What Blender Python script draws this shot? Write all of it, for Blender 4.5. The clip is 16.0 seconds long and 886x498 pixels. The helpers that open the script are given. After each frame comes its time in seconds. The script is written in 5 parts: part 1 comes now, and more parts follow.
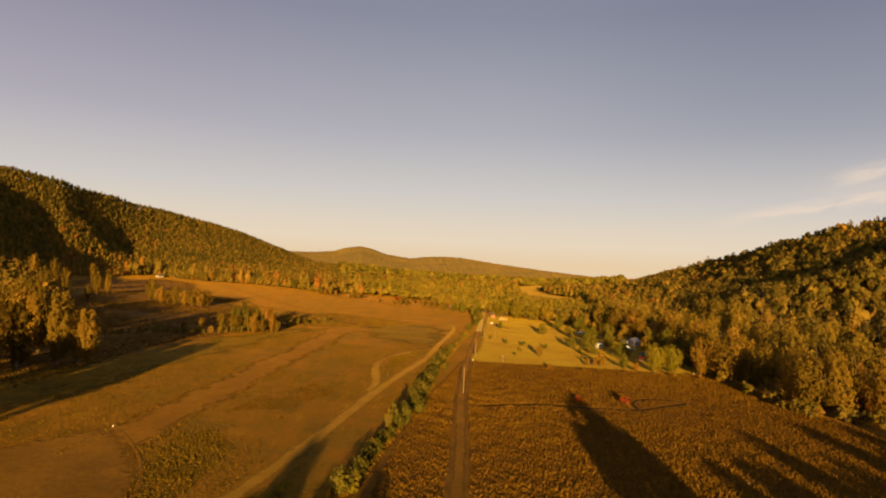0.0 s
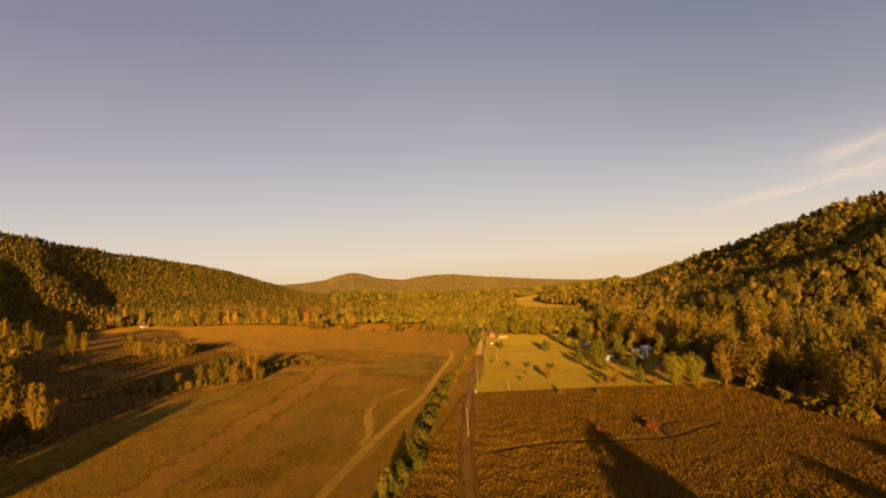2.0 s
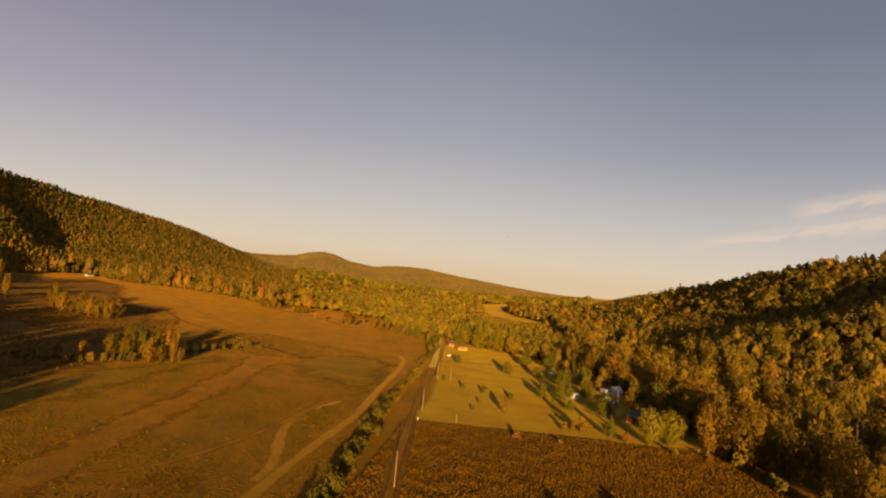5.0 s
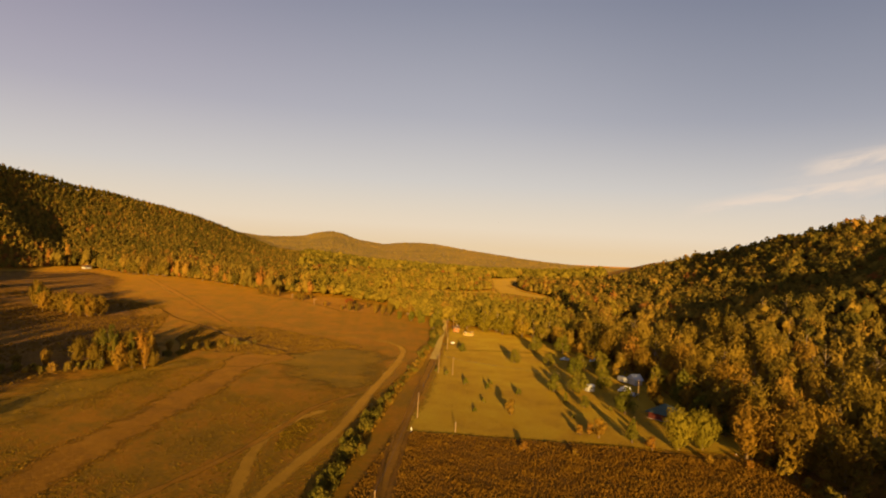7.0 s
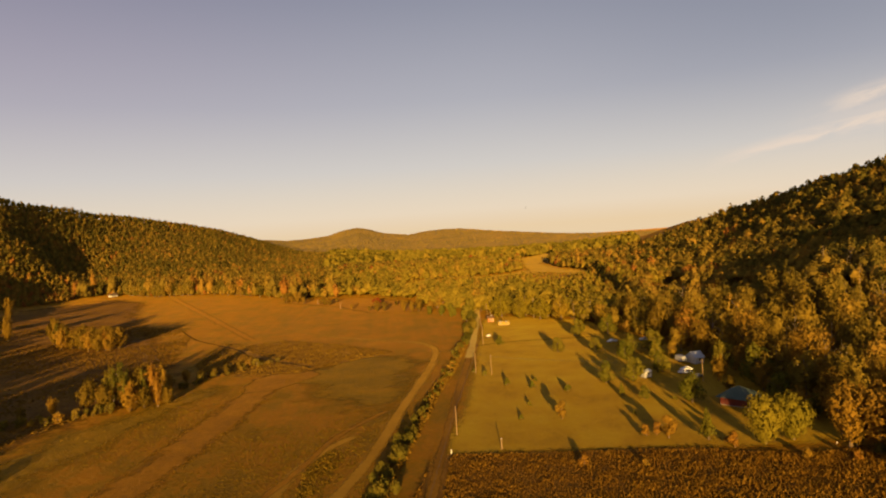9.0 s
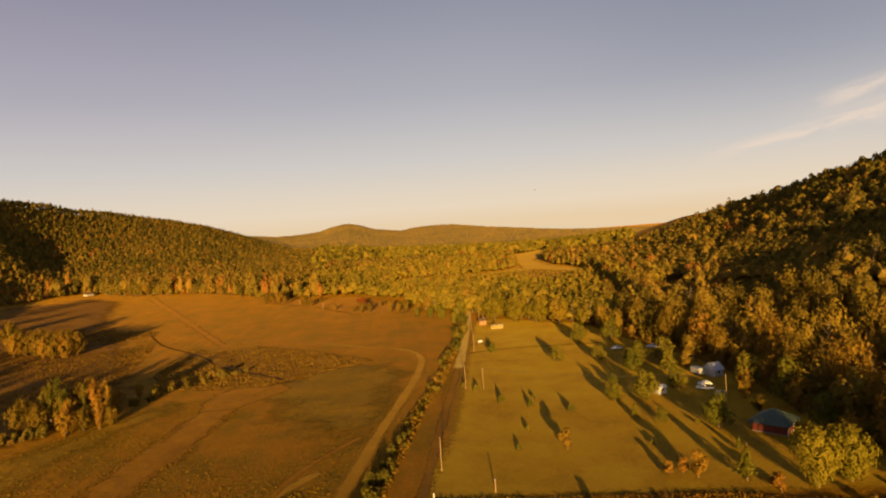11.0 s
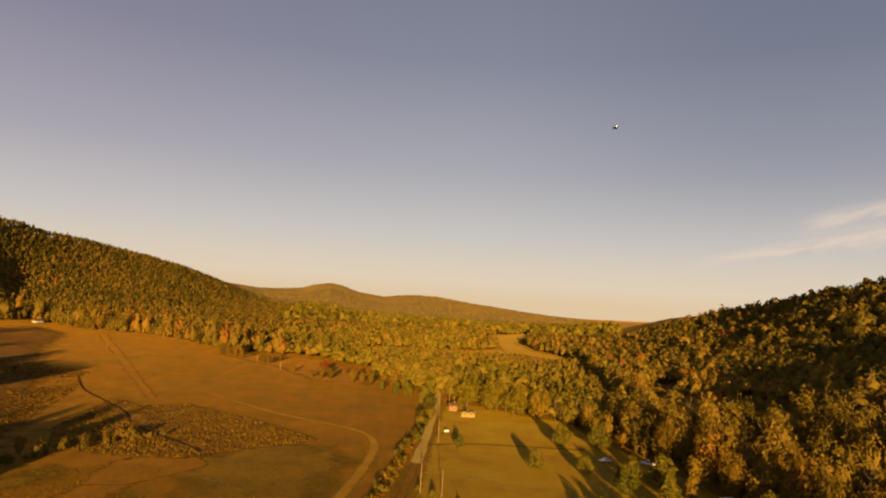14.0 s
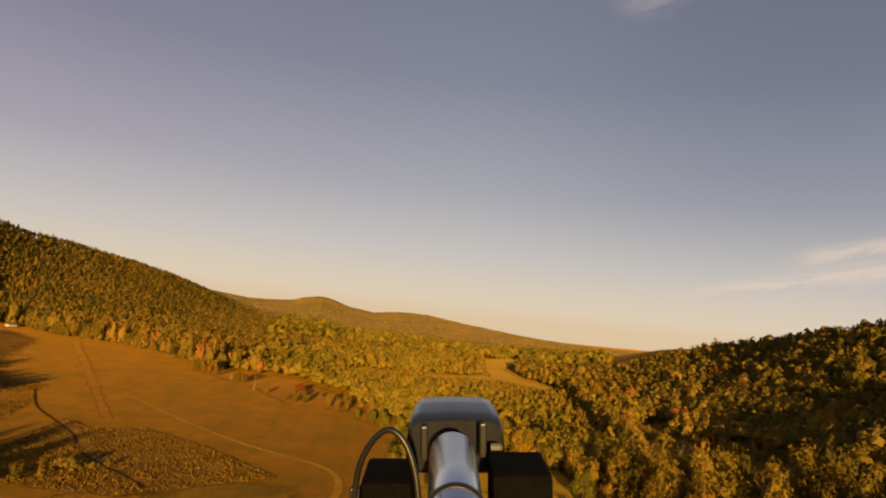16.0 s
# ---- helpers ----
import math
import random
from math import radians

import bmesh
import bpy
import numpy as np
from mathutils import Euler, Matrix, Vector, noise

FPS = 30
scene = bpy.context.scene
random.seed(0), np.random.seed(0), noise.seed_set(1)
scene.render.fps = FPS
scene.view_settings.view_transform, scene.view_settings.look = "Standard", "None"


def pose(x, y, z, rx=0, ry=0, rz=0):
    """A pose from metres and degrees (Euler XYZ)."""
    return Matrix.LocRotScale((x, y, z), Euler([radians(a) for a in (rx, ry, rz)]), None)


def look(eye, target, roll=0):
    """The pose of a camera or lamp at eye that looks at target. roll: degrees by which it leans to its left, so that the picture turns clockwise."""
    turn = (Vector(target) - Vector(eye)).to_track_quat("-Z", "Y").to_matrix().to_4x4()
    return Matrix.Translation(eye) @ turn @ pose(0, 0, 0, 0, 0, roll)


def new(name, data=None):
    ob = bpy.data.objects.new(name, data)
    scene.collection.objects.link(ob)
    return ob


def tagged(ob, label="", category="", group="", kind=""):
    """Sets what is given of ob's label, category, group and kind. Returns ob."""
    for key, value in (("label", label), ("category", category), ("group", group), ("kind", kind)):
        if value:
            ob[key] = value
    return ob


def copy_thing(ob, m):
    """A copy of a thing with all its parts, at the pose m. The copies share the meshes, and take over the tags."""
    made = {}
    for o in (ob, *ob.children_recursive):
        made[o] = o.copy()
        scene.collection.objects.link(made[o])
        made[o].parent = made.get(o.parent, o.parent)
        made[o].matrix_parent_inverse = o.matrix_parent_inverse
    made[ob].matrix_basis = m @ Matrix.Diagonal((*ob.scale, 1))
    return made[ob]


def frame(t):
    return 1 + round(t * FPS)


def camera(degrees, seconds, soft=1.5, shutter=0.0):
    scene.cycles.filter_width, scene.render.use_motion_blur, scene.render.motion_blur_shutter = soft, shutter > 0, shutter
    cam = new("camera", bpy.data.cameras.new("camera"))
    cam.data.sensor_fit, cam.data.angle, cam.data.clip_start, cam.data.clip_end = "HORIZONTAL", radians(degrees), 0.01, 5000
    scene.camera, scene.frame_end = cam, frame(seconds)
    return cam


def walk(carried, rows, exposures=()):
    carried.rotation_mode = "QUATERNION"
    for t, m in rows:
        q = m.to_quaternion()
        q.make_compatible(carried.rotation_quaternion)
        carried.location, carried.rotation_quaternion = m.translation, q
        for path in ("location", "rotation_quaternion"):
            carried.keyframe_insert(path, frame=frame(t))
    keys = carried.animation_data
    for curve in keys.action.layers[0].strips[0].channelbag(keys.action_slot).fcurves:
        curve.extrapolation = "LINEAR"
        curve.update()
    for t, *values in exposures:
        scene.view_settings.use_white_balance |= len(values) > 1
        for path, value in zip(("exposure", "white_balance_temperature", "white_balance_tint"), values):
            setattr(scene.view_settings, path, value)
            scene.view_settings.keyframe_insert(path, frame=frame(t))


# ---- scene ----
# Flight over an autumn valley at sunset. x to the right, y ahead, z up, metres.
cam = camera(70, 16.0, soft=2.0)

# seconds, eye x y z, turn to the left, pitch up, lean to the left
FLIGHT = [
    (0.0, 0.0, 0.0, 44.8, -4.49, 1.03, 2.56),
    (0.5, 0.9, 5.7, 46.2, -6.38, 0.10, 2.18),
    (1.0, 1.8, 11.2, 47.3, -9.01, -0.84, -0.87),
    (1.5, 2.7, 17.6, 47.8, -9.05, -0.50, -4.78),
    (2.0, 3.9, 24.6, 47.8, -5.31, 2.58, -3.29),
    (2.5, 5.3, 31.3, 47.5, -3.58, 5.55, -2.18),
    (3.0, 6.6, 37.8, 47.2, -5.94, 7.01, -2.99),
    (3.5, 7.7, 44.0, 47.4, -9.00, 7.86, -2.14),
    (4.0, 9.2, 50.2, 48.7, -9.31, 6.87, 1.92),
    (4.5, 10.6, 56.5, 50.5, -8.01, 4.39, 4.91),
    (4.7, 11.2, 59.1, 51.1, -7.40, 2.78, 5.63),
    (6.8, 21.8, 89.1, 56.1, -7.07, 0.62, 3.43),
    (7.0, 22.3, 91.8, 56.8, -6.67, -0.29, 3.14),
    (7.5, 23.6, 98.3, 58.5, -5.03, -2.50, 1.22),
    (8.0, 25.0, 104.2, 59.1, -3.19, -2.30, 0.72),
    (8.5, 26.2, 110.6, 59.1, -3.08, -1.81, -0.77),
    (9.0, 27.2, 117.9, 59.1, -4.22, -1.68, -3.80),
    (9.2, 27.6, 120.8, 59.1, -4.43, -1.65, -3.42),
    (11.3, 32.7, 152.6, 58.7, -5.16, -2.15, -4.13),
    (11.5, 33.1, 155.4, 58.3, -5.77, -1.48, -4.54),
    (12.0, 34.2, 162.1, 57.3, -6.29, 0.04, -3.09),
    (12.5, 35.4, 168.3, 56.1, -6.09, 1.49, -2.55),
    (13.0, 36.7, 174.3, 55.1, -5.13, 4.03, -0.28),
    (13.5, 37.7, 180.2, 55.2, -5.03, 4.54, 2.85),
    (14.0, 38.5, 185.2, 56.4, -6.12, 4.47, 3.36),
    (14.5, 39.5, 189.5, 58.0, -7.39, 4.48, 6.68),
    (15.0, 40.8, 193.4, 59.6, -8.69, 3.64, 4.45),
    (15.5, 42.7, 197.2, 60.7, -7.79, 6.06, 4.27),
    (16.0, 44.8, 201.4, 61.5, -6.47, 6.12, 5.97),
]


def heading(x, y, z, turn, pitch, lean):
    a, b = radians(turn), radians(pitch)
    ahead = Vector((-math.sin(a) * math.cos(b), math.cos(a) * math.cos(b), math.sin(b)))
    return look((x, y, z), Vector((x, y, z)) + ahead * 100, lean)


walk(cam, [(t, heading(*row)) for t, *row in FLIGHT], exposures=[(0, 1.08), (2.5, 1.08), (3.5, 0.95), (4.7, 0.92), (6.8, 1.1), (12.5, 1.08), (13.5, 1.0), (14.5, 0.96), (16, 0.93)])

# ---- light ----
SUN_ELEVATION, SUN_TRAVEL = 6.9, 5.0  # degrees; the light travels this far to the right of +y
sun = new("sun", bpy.data.lights.new("sun", "SUN"))
sun.data.energy, sun.data.angle, sun.data.color = 5.0, radians(0.6), (1.0, 0.605, 0.17)
se, st = radians(SUN_ELEVATION), radians(SUN_TRAVEL)
toward = Vector((math.sin(st) * math.cos(se), math.cos(st) * math.cos(se), -math.sin(se)))
sun.matrix_world = look((0, -400, 300), Vector((0, -400, 300)) + toward)

world = bpy.data.worlds.new("evening_sky")
scene.world = world
world.use_nodes = True
wn, wl = world.node_tree.nodes, world.node_tree.links
wn.clear()


def wnode(kind, **props):
    n = wn.new(kind)
    for k, v in props.items():
        n.inputs[k].default_value = v
    return n


def ramp(nodes, stops, interpolation="LINEAR"):
    n = nodes.new("ShaderNodeValToRGB")
    n.color_ramp.interpolation = interpolation
    while len(n.color_ramp.elements) < len(stops):
        n.color_ramp.elements.new(0.5)
    for e, (p, c) in zip(n.color_ramp.elements, stops):
        e.position, e.color = p, (*c, 1) if len(c) == 3 else c
    return n


sky = wn.new("ShaderNodeTexSky")
sky.sky_type, sky.sun_disc = "NISHITA", False
sky.sun_elevation, sky.sun_rotation = radians(SUN_ELEVATION), radians(180 + SUN_TRAVEL)
sky.air_density, sky.dust_density, sky.ozone_density = 1.0, 1.5, 1.0
where = wn.new("ShaderNodeTexCoord")
split = wn.new("ShaderNodeSeparateXYZ")
wl.new(where.outputs["Generated"], split.inputs[0])
# evening haze: cream at the horizon, mauve grey above
haze = ramp(wn, [(0.0, (0.90, 0.68, 0.43)), (0.03, (0.86, 0.71, 0.55)), (0.10, (0.655, 0.60, 0.575)), (0.20, (0.445, 0.425, 0.47)), (0.36, (0.262, 0.263, 0.335)), (0.55, (0.183, 0.19, 0.258)), (1.0, (0.12, 0.13, 0.18))])
wl.new(split.outputs["Z"], haze.inputs[0])
tint = wnode("ShaderNodeMixRGB", Fac=0.85)
scaled = wn.new("ShaderNodeMixRGB")
scaled.blend_type = "MULTIPLY"
scaled.inputs["Fac"].default_value = 1.0
scaled.inputs["Color2"].default_value = (0.10, 0.10, 0.10, 1)
wl.new(sky.outputs[0], scaled.inputs["Color1"])
wl.new(scaled.outputs[0], tint.inputs["Color1"])
wl.new(haze.outputs[0], tint.inputs["Color2"])
# thin streaks of cirrus low over the right-hand hill, and a wisp high up
face, tilt, stretch = wn.new("ShaderNodeMapping"), wn.new("ShaderNodeMapping"), wn.new("ShaderNodeMapping")
face.inputs["Rotation"].default_value = (0.0, 0.0, radians(36))
tilt.inputs["Rotation"].default_value = (0.0, radians(12), 0.0)
stretch.inputs["Scale"].default_value, stretch.inputs["Location"].default_value = (9.0, 1.0, 36.0), (0.3, 0.0, 0.9)
wl.new(where.outputs["Generated"], face.inputs["Vector"])
wl.new(face.outputs[0], tilt.inputs["Vector"])
wl.new(tilt.outputs[0], stretch.inputs["Vector"])
cirrus = wnode("ShaderNodeTexNoise", Scale=1.5, Detail=6.0, Roughness=0.6, Distortion=0.5)
wl.new(stretch.outputs[0], cirrus.inputs["Vector"])
wisps = ramp(wn, [(0.33, (0, 0, 0)), (0.58, (1, 1, 1))])
wl.new(cirrus.outputs["Fac"], wisps.inputs[0])


def patch_of_sky(azimuth, elevation, inner, outer):
    a, e = radians(azimuth), radians(elevation)
    dot = wn.new("ShaderNodeVectorMath")
    dot.operation = "DOT_PRODUCT"
    dot.inputs[1].default_value = (math.sin(a) * math.cos(e), math.cos(a) * math.cos(e), math.sin(e))
    wl.new(where.outputs["Generated"], dot.inputs[0])
    r = wnode("ShaderNodeMapRange")
    r.interpolation_type = "SMOOTHSTEP"
    r.inputs["From Min"].default_value, r.inputs["From Max"].default_value = math.cos(radians(outer)), math.cos(radians(inner))
    wl.new(dot.outputs["Value"], r.inputs["Value"])
    return r.outputs[0]


high = patch_of_sky(23.0, 31.0, 0.5, 5.0)
lie = wn.new("ShaderNodeSeparateXYZ")
wl.new(tilt.outputs[0], lie.inputs[0])


def wmath(kind, a, b=None):
    n = wn.new("ShaderNodeMath")
    n.operation = kind
    for k, v in enumerate((a, b)):
        if isinstance(v, (int, float)):
            n.inputs[k].default_value = v
        elif v is not None:
            wl.new(v, n.inputs[k])
    return n.outputs[0]


def fade(value, a, b):
    n = wn.new("ShaderNodeMapRange")
    n.interpolation_type = "SMOOTHSTEP"
    n.inputs["From Min"].default_value, n.inputs["From Max"].default_value = a, b
    wl.new(value, n.inputs["Value"])
    return n.outputs[0]


waver = wmath("MULTIPLY", wmath("SUBTRACT", cirrus.outputs["Fac"], 0.5), 0.03)
drift_z = wmath("ADD", lie.outputs["Z"], waver)


def streak(level, thin, wide, start, end):
    across = wmath("SUBTRACT", 1.0, fade(wmath("ABSOLUTE", wmath("SUBTRACT", drift_z, level)), thin, wide))
    return wmath("MULTIPLY", across, fade(lie.outputs["X"], start, end))


veil = wmath("MULTIPLY", streak(0.105, 0.01, 0.05, -0.08, 0.12), 0.45)
low = wmath("MAXIMUM", wmath("MAXIMUM", streak(0.098, 0.002, 0.016, -0.16, -0.06), wmath("MULTIPLY", streak(0.128, 0.002, 0.018, 0.0, 0.07), 0.9)), veil)
low = wmath("MULTIPLY", low, fade(lie.outputs["Y"], 0.0, 0.3))
both = wn.new("ShaderNodeMath")
both.operation = "MAXIMUM"
wl.new(low, both.inputs[0]), wl.new(wmath("MULTIPLY", high, 0.38), both.inputs[1])
cover = wn.new("ShaderNodeMath")
cover.operation = "MULTIPLY"
wl.new(wmath("MULTIPLY", both.outputs[0], 0.8), cover.inputs[0]), wl.new(wisps.outputs[0], cover.inputs[1])
mauve = wn.new("ShaderNodeMixRGB")  # the sky turns mauve away to the left
mauve.blend_type = "MULTIPLY"
mauve.inputs["Color2"].default_value = (1.02, 0.945, 0.99, 1)
wl.new(wmath("MULTIPLY", fade(split.outputs["X"], 0.15, -0.55), fade(split.outputs["Z"], 0.06, 0.3)), mauve.inputs["Fac"])
wl.new(tint.outputs[0], mauve.inputs["Color1"])
dusk = wn.new("ShaderNodeMixRGB")  # and darker, greyer blue away to the right
dusk.blend_type = "MULTIPLY"
dusk.inputs["Color2"].default_value = (0.80, 0.83, 0.87, 1)
wl.new(wmath("MULTIPLY", fade(split.outputs["X"], 0.12, 0.6), fade(split.outputs["Z"], 0.04, 0.26)), dusk.inputs["Fac"])
wl.new(mauve.outputs[0], dusk.inputs["Color1"])
cloudy = wn.new("ShaderNodeMixRGB")
cloudy.inputs["Color2"].default_value = (0.80, 0.65, 0.53, 1)
wl.new(cover.outputs[0], cloudy.inputs["Fac"])
wl.new(dusk.outputs[0], cloudy.inputs["Color1"])
back = wnode("ShaderNodeBackground", Strength=0.487)
wl.new(cloudy.outputs[0], back.inputs["Color"])
wl.new(back.outputs[0], wn.new("ShaderNodeOutputWorld").inputs["Surface"])

# ---- materials ----


def surface(name, stops, scale=0.2, fine=6.0, rough=0.9, bump=0.3, spec=0.2, metal=0.0, coords="Object", stretch=(1, 1, 1), bump_distance=0.05, fuzz=0.0, tight=0.5, swell=0.0):
    """Two scales of noise drive a colour ramp; the fine one also gives relief. Scales are per metre."""
    m = bpy.data.materials.new(name)
    m.use_nodes = True
    n, l = m.node_tree.nodes, m.node_tree.links
    b = n["Principled BSDF"]
    b.inputs["Roughness"].default_value, b.inputs["Metallic"].default_value = rough, metal
    b.inputs["Specular IOR Level"].default_value = spec
    c = n.new("ShaderNodeTexCoord")
    mp = n.new("ShaderNodeMapping")
    mp.inputs["Scale"].default_value = stretch
    mp.inputs["Location"].default_value, mp.inputs["Rotation"].default_value = (3.1, 7.7, 5.3), (0.31, 0.23, 0.6) if stretch == (1, 1, 1) else (0, 0, 0)  # off the lattice of the noise
    l.new(c.outputs[coords], mp.inputs["Vector"])
    big, small = n.new("ShaderNodeTexNoise"), n.new("ShaderNodeTexNoise")
    big.inputs["Scale"].default_value, big.inputs["Detail"].default_value, big.inputs["Roughness"].default_value = scale, 9.0, 0.66
    small.inputs["Scale"].default_value, small.inputs["Detail"].default_value = fine, 6.0
    small.inputs["Roughness"].default_value = 0.7
    l.new(mp.outputs[0], big.inputs["Vector"]), l.new(mp.outputs[0], small.inputs["Vector"])
    mix = n.new("ShaderNodeMath")
    mix.operation = "MULTIPLY_ADD"
    mix.inputs[1].default_value, mix.inputs[2].default_value = 0.52, 0.0
    l.new(small.outputs["Fac"], mix.inputs[0])
    add = n.new("ShaderNodeMath")
    add.operation = "MULTIPLY_ADD"
    add.inputs[1].default_value = 0.48
    l.new(big.outputs["Fac"], add.inputs[0]), l.new(mix.outputs[0], add.inputs[2])
    r = ramp(n, [(0.5 + (p - 0.5) * tight, c) for p, c in stops])
    l.new(add.outputs[0], r.inputs[0])
    l.new(r.outputs[0], b.inputs["Base Color"])
    if fuzz:  # upright blades catch light that grazes the ground
        b.inputs["Sheen Weight"].default_value, b.inputs["Sheen Roughness"].default_value = fuzz, 0.55
        vivid = n.new("ShaderNodeMixRGB")
        vivid.blend_type, vivid.use_clamp = "MULTIPLY", True
        vivid.inputs["Fac"].default_value, vivid.inputs["Color2"].default_value = 1.0, (3.5, 3.35, 2.5, 1)
        l.new(r.outputs[0], vivid.inputs["Color1"]), l.new(vivid.outputs[0], b.inputs["Sheen Tint"])
        deep = n.new("ShaderNodeMixRGB")
        deep.blend_type = "MULTIPLY"
        deep.inputs["Fac"].default_value, deep.inputs["Color2"].default_value = 1.0, (0.54, 0.52, 0.44, 1)
        l.new(r.outputs[0], deep.inputs["Color1"]), l.new(deep.outputs[0], b.inputs["Base Color"])
    if bump:
        bp = n.new("ShaderNodeBump")
        bp.inputs["Strength"].default_value, bp.inputs["Distance"].default_value = bump, bump_distance
        rise = n.new("ShaderNodeMath")
        rise.operation, rise.inputs[1].default_value = "MULTIPLY_ADD", swell
        l.new(big.outputs["Fac"], rise.inputs[0]), l.new(small.outputs["Fac"], rise.inputs[2])
        l.new(rise.outputs[0], bp.inputs["Height"])
        l.new(bp.outputs[0], b.inputs["Normal"])
    return m


def fading(m, scale=0.6):
    """Lets a ground cover thin out unevenly towards its border, by the mesh's attribute "inside"."""
    n, l = m.node_tree.nodes, m.node_tree.links
    out, b = n["Material Output"], n["Principled BSDF"]
    a = n.new("ShaderNodeAttribute")
    a.attribute_name = "inside"
    c = n.new("ShaderNodeTexCoord")
    z = n.new("ShaderNodeTexNoise")
    z.inputs["Scale"].default_value, z.inputs["Detail"].default_value, z.inputs["Roughness"].default_value = scale, 5.0, 0.7
    l.new(c.outputs["Object"], z.inputs["Vector"])
    s = n.new("ShaderNodeMath")
    s.operation = "SUBTRACT"
    l.new(a.outputs["Fac"], s.inputs[0]), l.new(z.outputs["Fac"], s.inputs[1])
    k = n.new("ShaderNodeMapRange")
    k.inputs["From Min"].default_value, k.inputs["From Max"].default_value = -0.18, 0.12
    l.new(s.outputs[0], k.inputs["Value"])
    clear, mixer = n.new("ShaderNodeBsdfTransparent"), n.new("ShaderNodeMixShader")
    l.new(k.outputs[0], mixer.inputs[0]), l.new(clear.outputs[0], mixer.inputs[1]), l.new(b.outputs[0], mixer.inputs[2])
    l.new(mixer.outputs[0], out.inputs["Surface"])
    return m


def foliage(name, stops, by_object=False, glow_through=0.18, lacy=0.0):
    """Leaves: the colour differs from tree to tree and a little from clump to clump."""
    m = bpy.data.materials.new(name)
    m.use_nodes = True
    n, l = m.node_tree.nodes, m.node_tree.links
    n.remove(n["Principled BSDF"])
    if by_object:
        pick = n.new("ShaderNodeObjectInfo").outputs["Random"]
    else:
        a = n.new("ShaderNodeAttribute")
        a.attribute_name = "hue"
        pick = a.outputs["Fac"]
    g = n.new("ShaderNodeNewGeometry")
    v = n.new("ShaderNodeMath")
    v.operation = "MULTIPLY_ADD"
    v.inputs[1].default_value = 0.07
    l.new(g.outputs["Random Per Island"], v.inputs[0])
    w = n.new("ShaderNodeMath")
    w.operation = "MULTIPLY_ADD"
    w.inputs[1].default_value, w.inputs[2].default_value = 0.93, 0.0
    l.new(pick, w.inputs[0]), l.new(w.outputs[0], v.inputs[2])
    r = ramp(n, [(p, [0.84 * v for v in c]) for p, c in stops])
    l.new(v.outputs[0], r.inputs[0])
    d, t, mx = n.new("ShaderNodeBsdfDiffuse"), n.new("ShaderNodeBsdfTranslucent"), n.new("ShaderNodeMixShader")
    mx.inputs[0].default_value = glow_through
    l.new(r.outputs[0], d.inputs["Color"]), l.new(r.outputs[0], t.inputs["Color"])
    l.new(d.outputs[0], mx.inputs[1]), l.new(t.outputs[0], mx.inputs[2])
    out = mx.outputs[0]
    if lacy:  # gaps between the single leaves of a clump
        c, z, k = n.new("ShaderNodeTexCoord"), n.new("ShaderNodeTexNoise"), n.new("ShaderNodeMath")
        z.inputs["Scale"].default_value, z.inputs["Detail"].default_value, z.inputs["Roughness"].default_value = lacy, 2.0, 0.6
        k.operation, k.inputs[1].default_value = "GREATER_THAN", 0.455
        clear, lace = n.new("ShaderNodeBsdfTransparent"), n.new("ShaderNodeMixShader")
        l.new(c.outputs["Object"], z.inputs["Vector"]), l.new(z.outputs["Fac"], k.inputs[0])
        l.new(k.outputs[0], lace.inputs[0]), l.new(clear.outputs[0], lace.inputs[1]), l.new(out, lace.inputs[2])
        out = lace.outputs[0]
    l.new(out, n["Material Output"].inputs["Surface"])
    return m


AUTUMN = [(0.0, (0.100, 0.084, 0.015)), (0.2, (0.158, 0.113, 0.019)), (0.4, (0.215, 0.144, 0.022)), (0.55, (0.275, 0.176, 0.025)), (0.7, (0.335, 0.188, 0.028)), (0.84, (0.33, 0.148, 0.026)), (0.95, (0.29, 0.102, 0.022)), (1.0, (0.25, 0.064, 0.016))]
leaf_forest = foliage("forest_leaves", AUTUMN, glow_through=0.2)
leaf_golden = foliage("golden_leaves", [(0.0, (0.135, 0.108, 0.016)), (0.3, (0.205, 0.142, 0.019)), (0.6, (0.275, 0.182, 0.024)), (0.85, (0.30, 0.174, 0.026)), (1.0, (0.28, 0.135, 0.023))], glow_through=0.28)
leaf_lawn_edge = foliage("golden_olive_leaves", [(0.0, (0.23, 0.185, 0.016)), (0.5, (0.32, 0.235, 0.020)), (1.0, (0.40, 0.255, 0.024))], by_object=True, glow_through=0.34, lacy=1.9)
leaf_tawny = foliage("tawny_leaves", [(0.0, (0.105, 0.080, 0.013)), (0.3, (0.185, 0.125, 0.017)), (0.6, (0.268, 0.176, 0.022)), (0.85, (0.31, 0.180, 0.025)), (1.0, (0.27, 0.122, 0.020))], glow_through=0.18, lacy=1.9)
leaf_valley = foliage("yellow_olive_leaves", [(0.0, (0.15, 0.120, 0.016)), (0.3, (0.24, 0.182, 0.021)), (0.65, (0.33, 0.232, 0.026)), (1.0, (0.36, 0.208, 0.028))], glow_through=0.3)
leaf_plume = foliage("tawny_plume_leaves", [(0.0, (0.12, 0.082, 0.012)), (0.5, (0.225, 0.140, 0.017)), (1.0, (0.33, 0.182, 0.022))], by_object=True, glow_through=0.33, lacy=1.9)
# far hills' autumn colour, lightened towards gold in place of haze
leaf_canopy = surface("hazy_far_canopy", [(0.3, (0.23, 0.152, 0.021)), (0.5, (0.31, 0.20, 0.026)), (0.7, (0.38, 0.22, 0.031))], 0.006, 0.05, 0.95, 0.0)
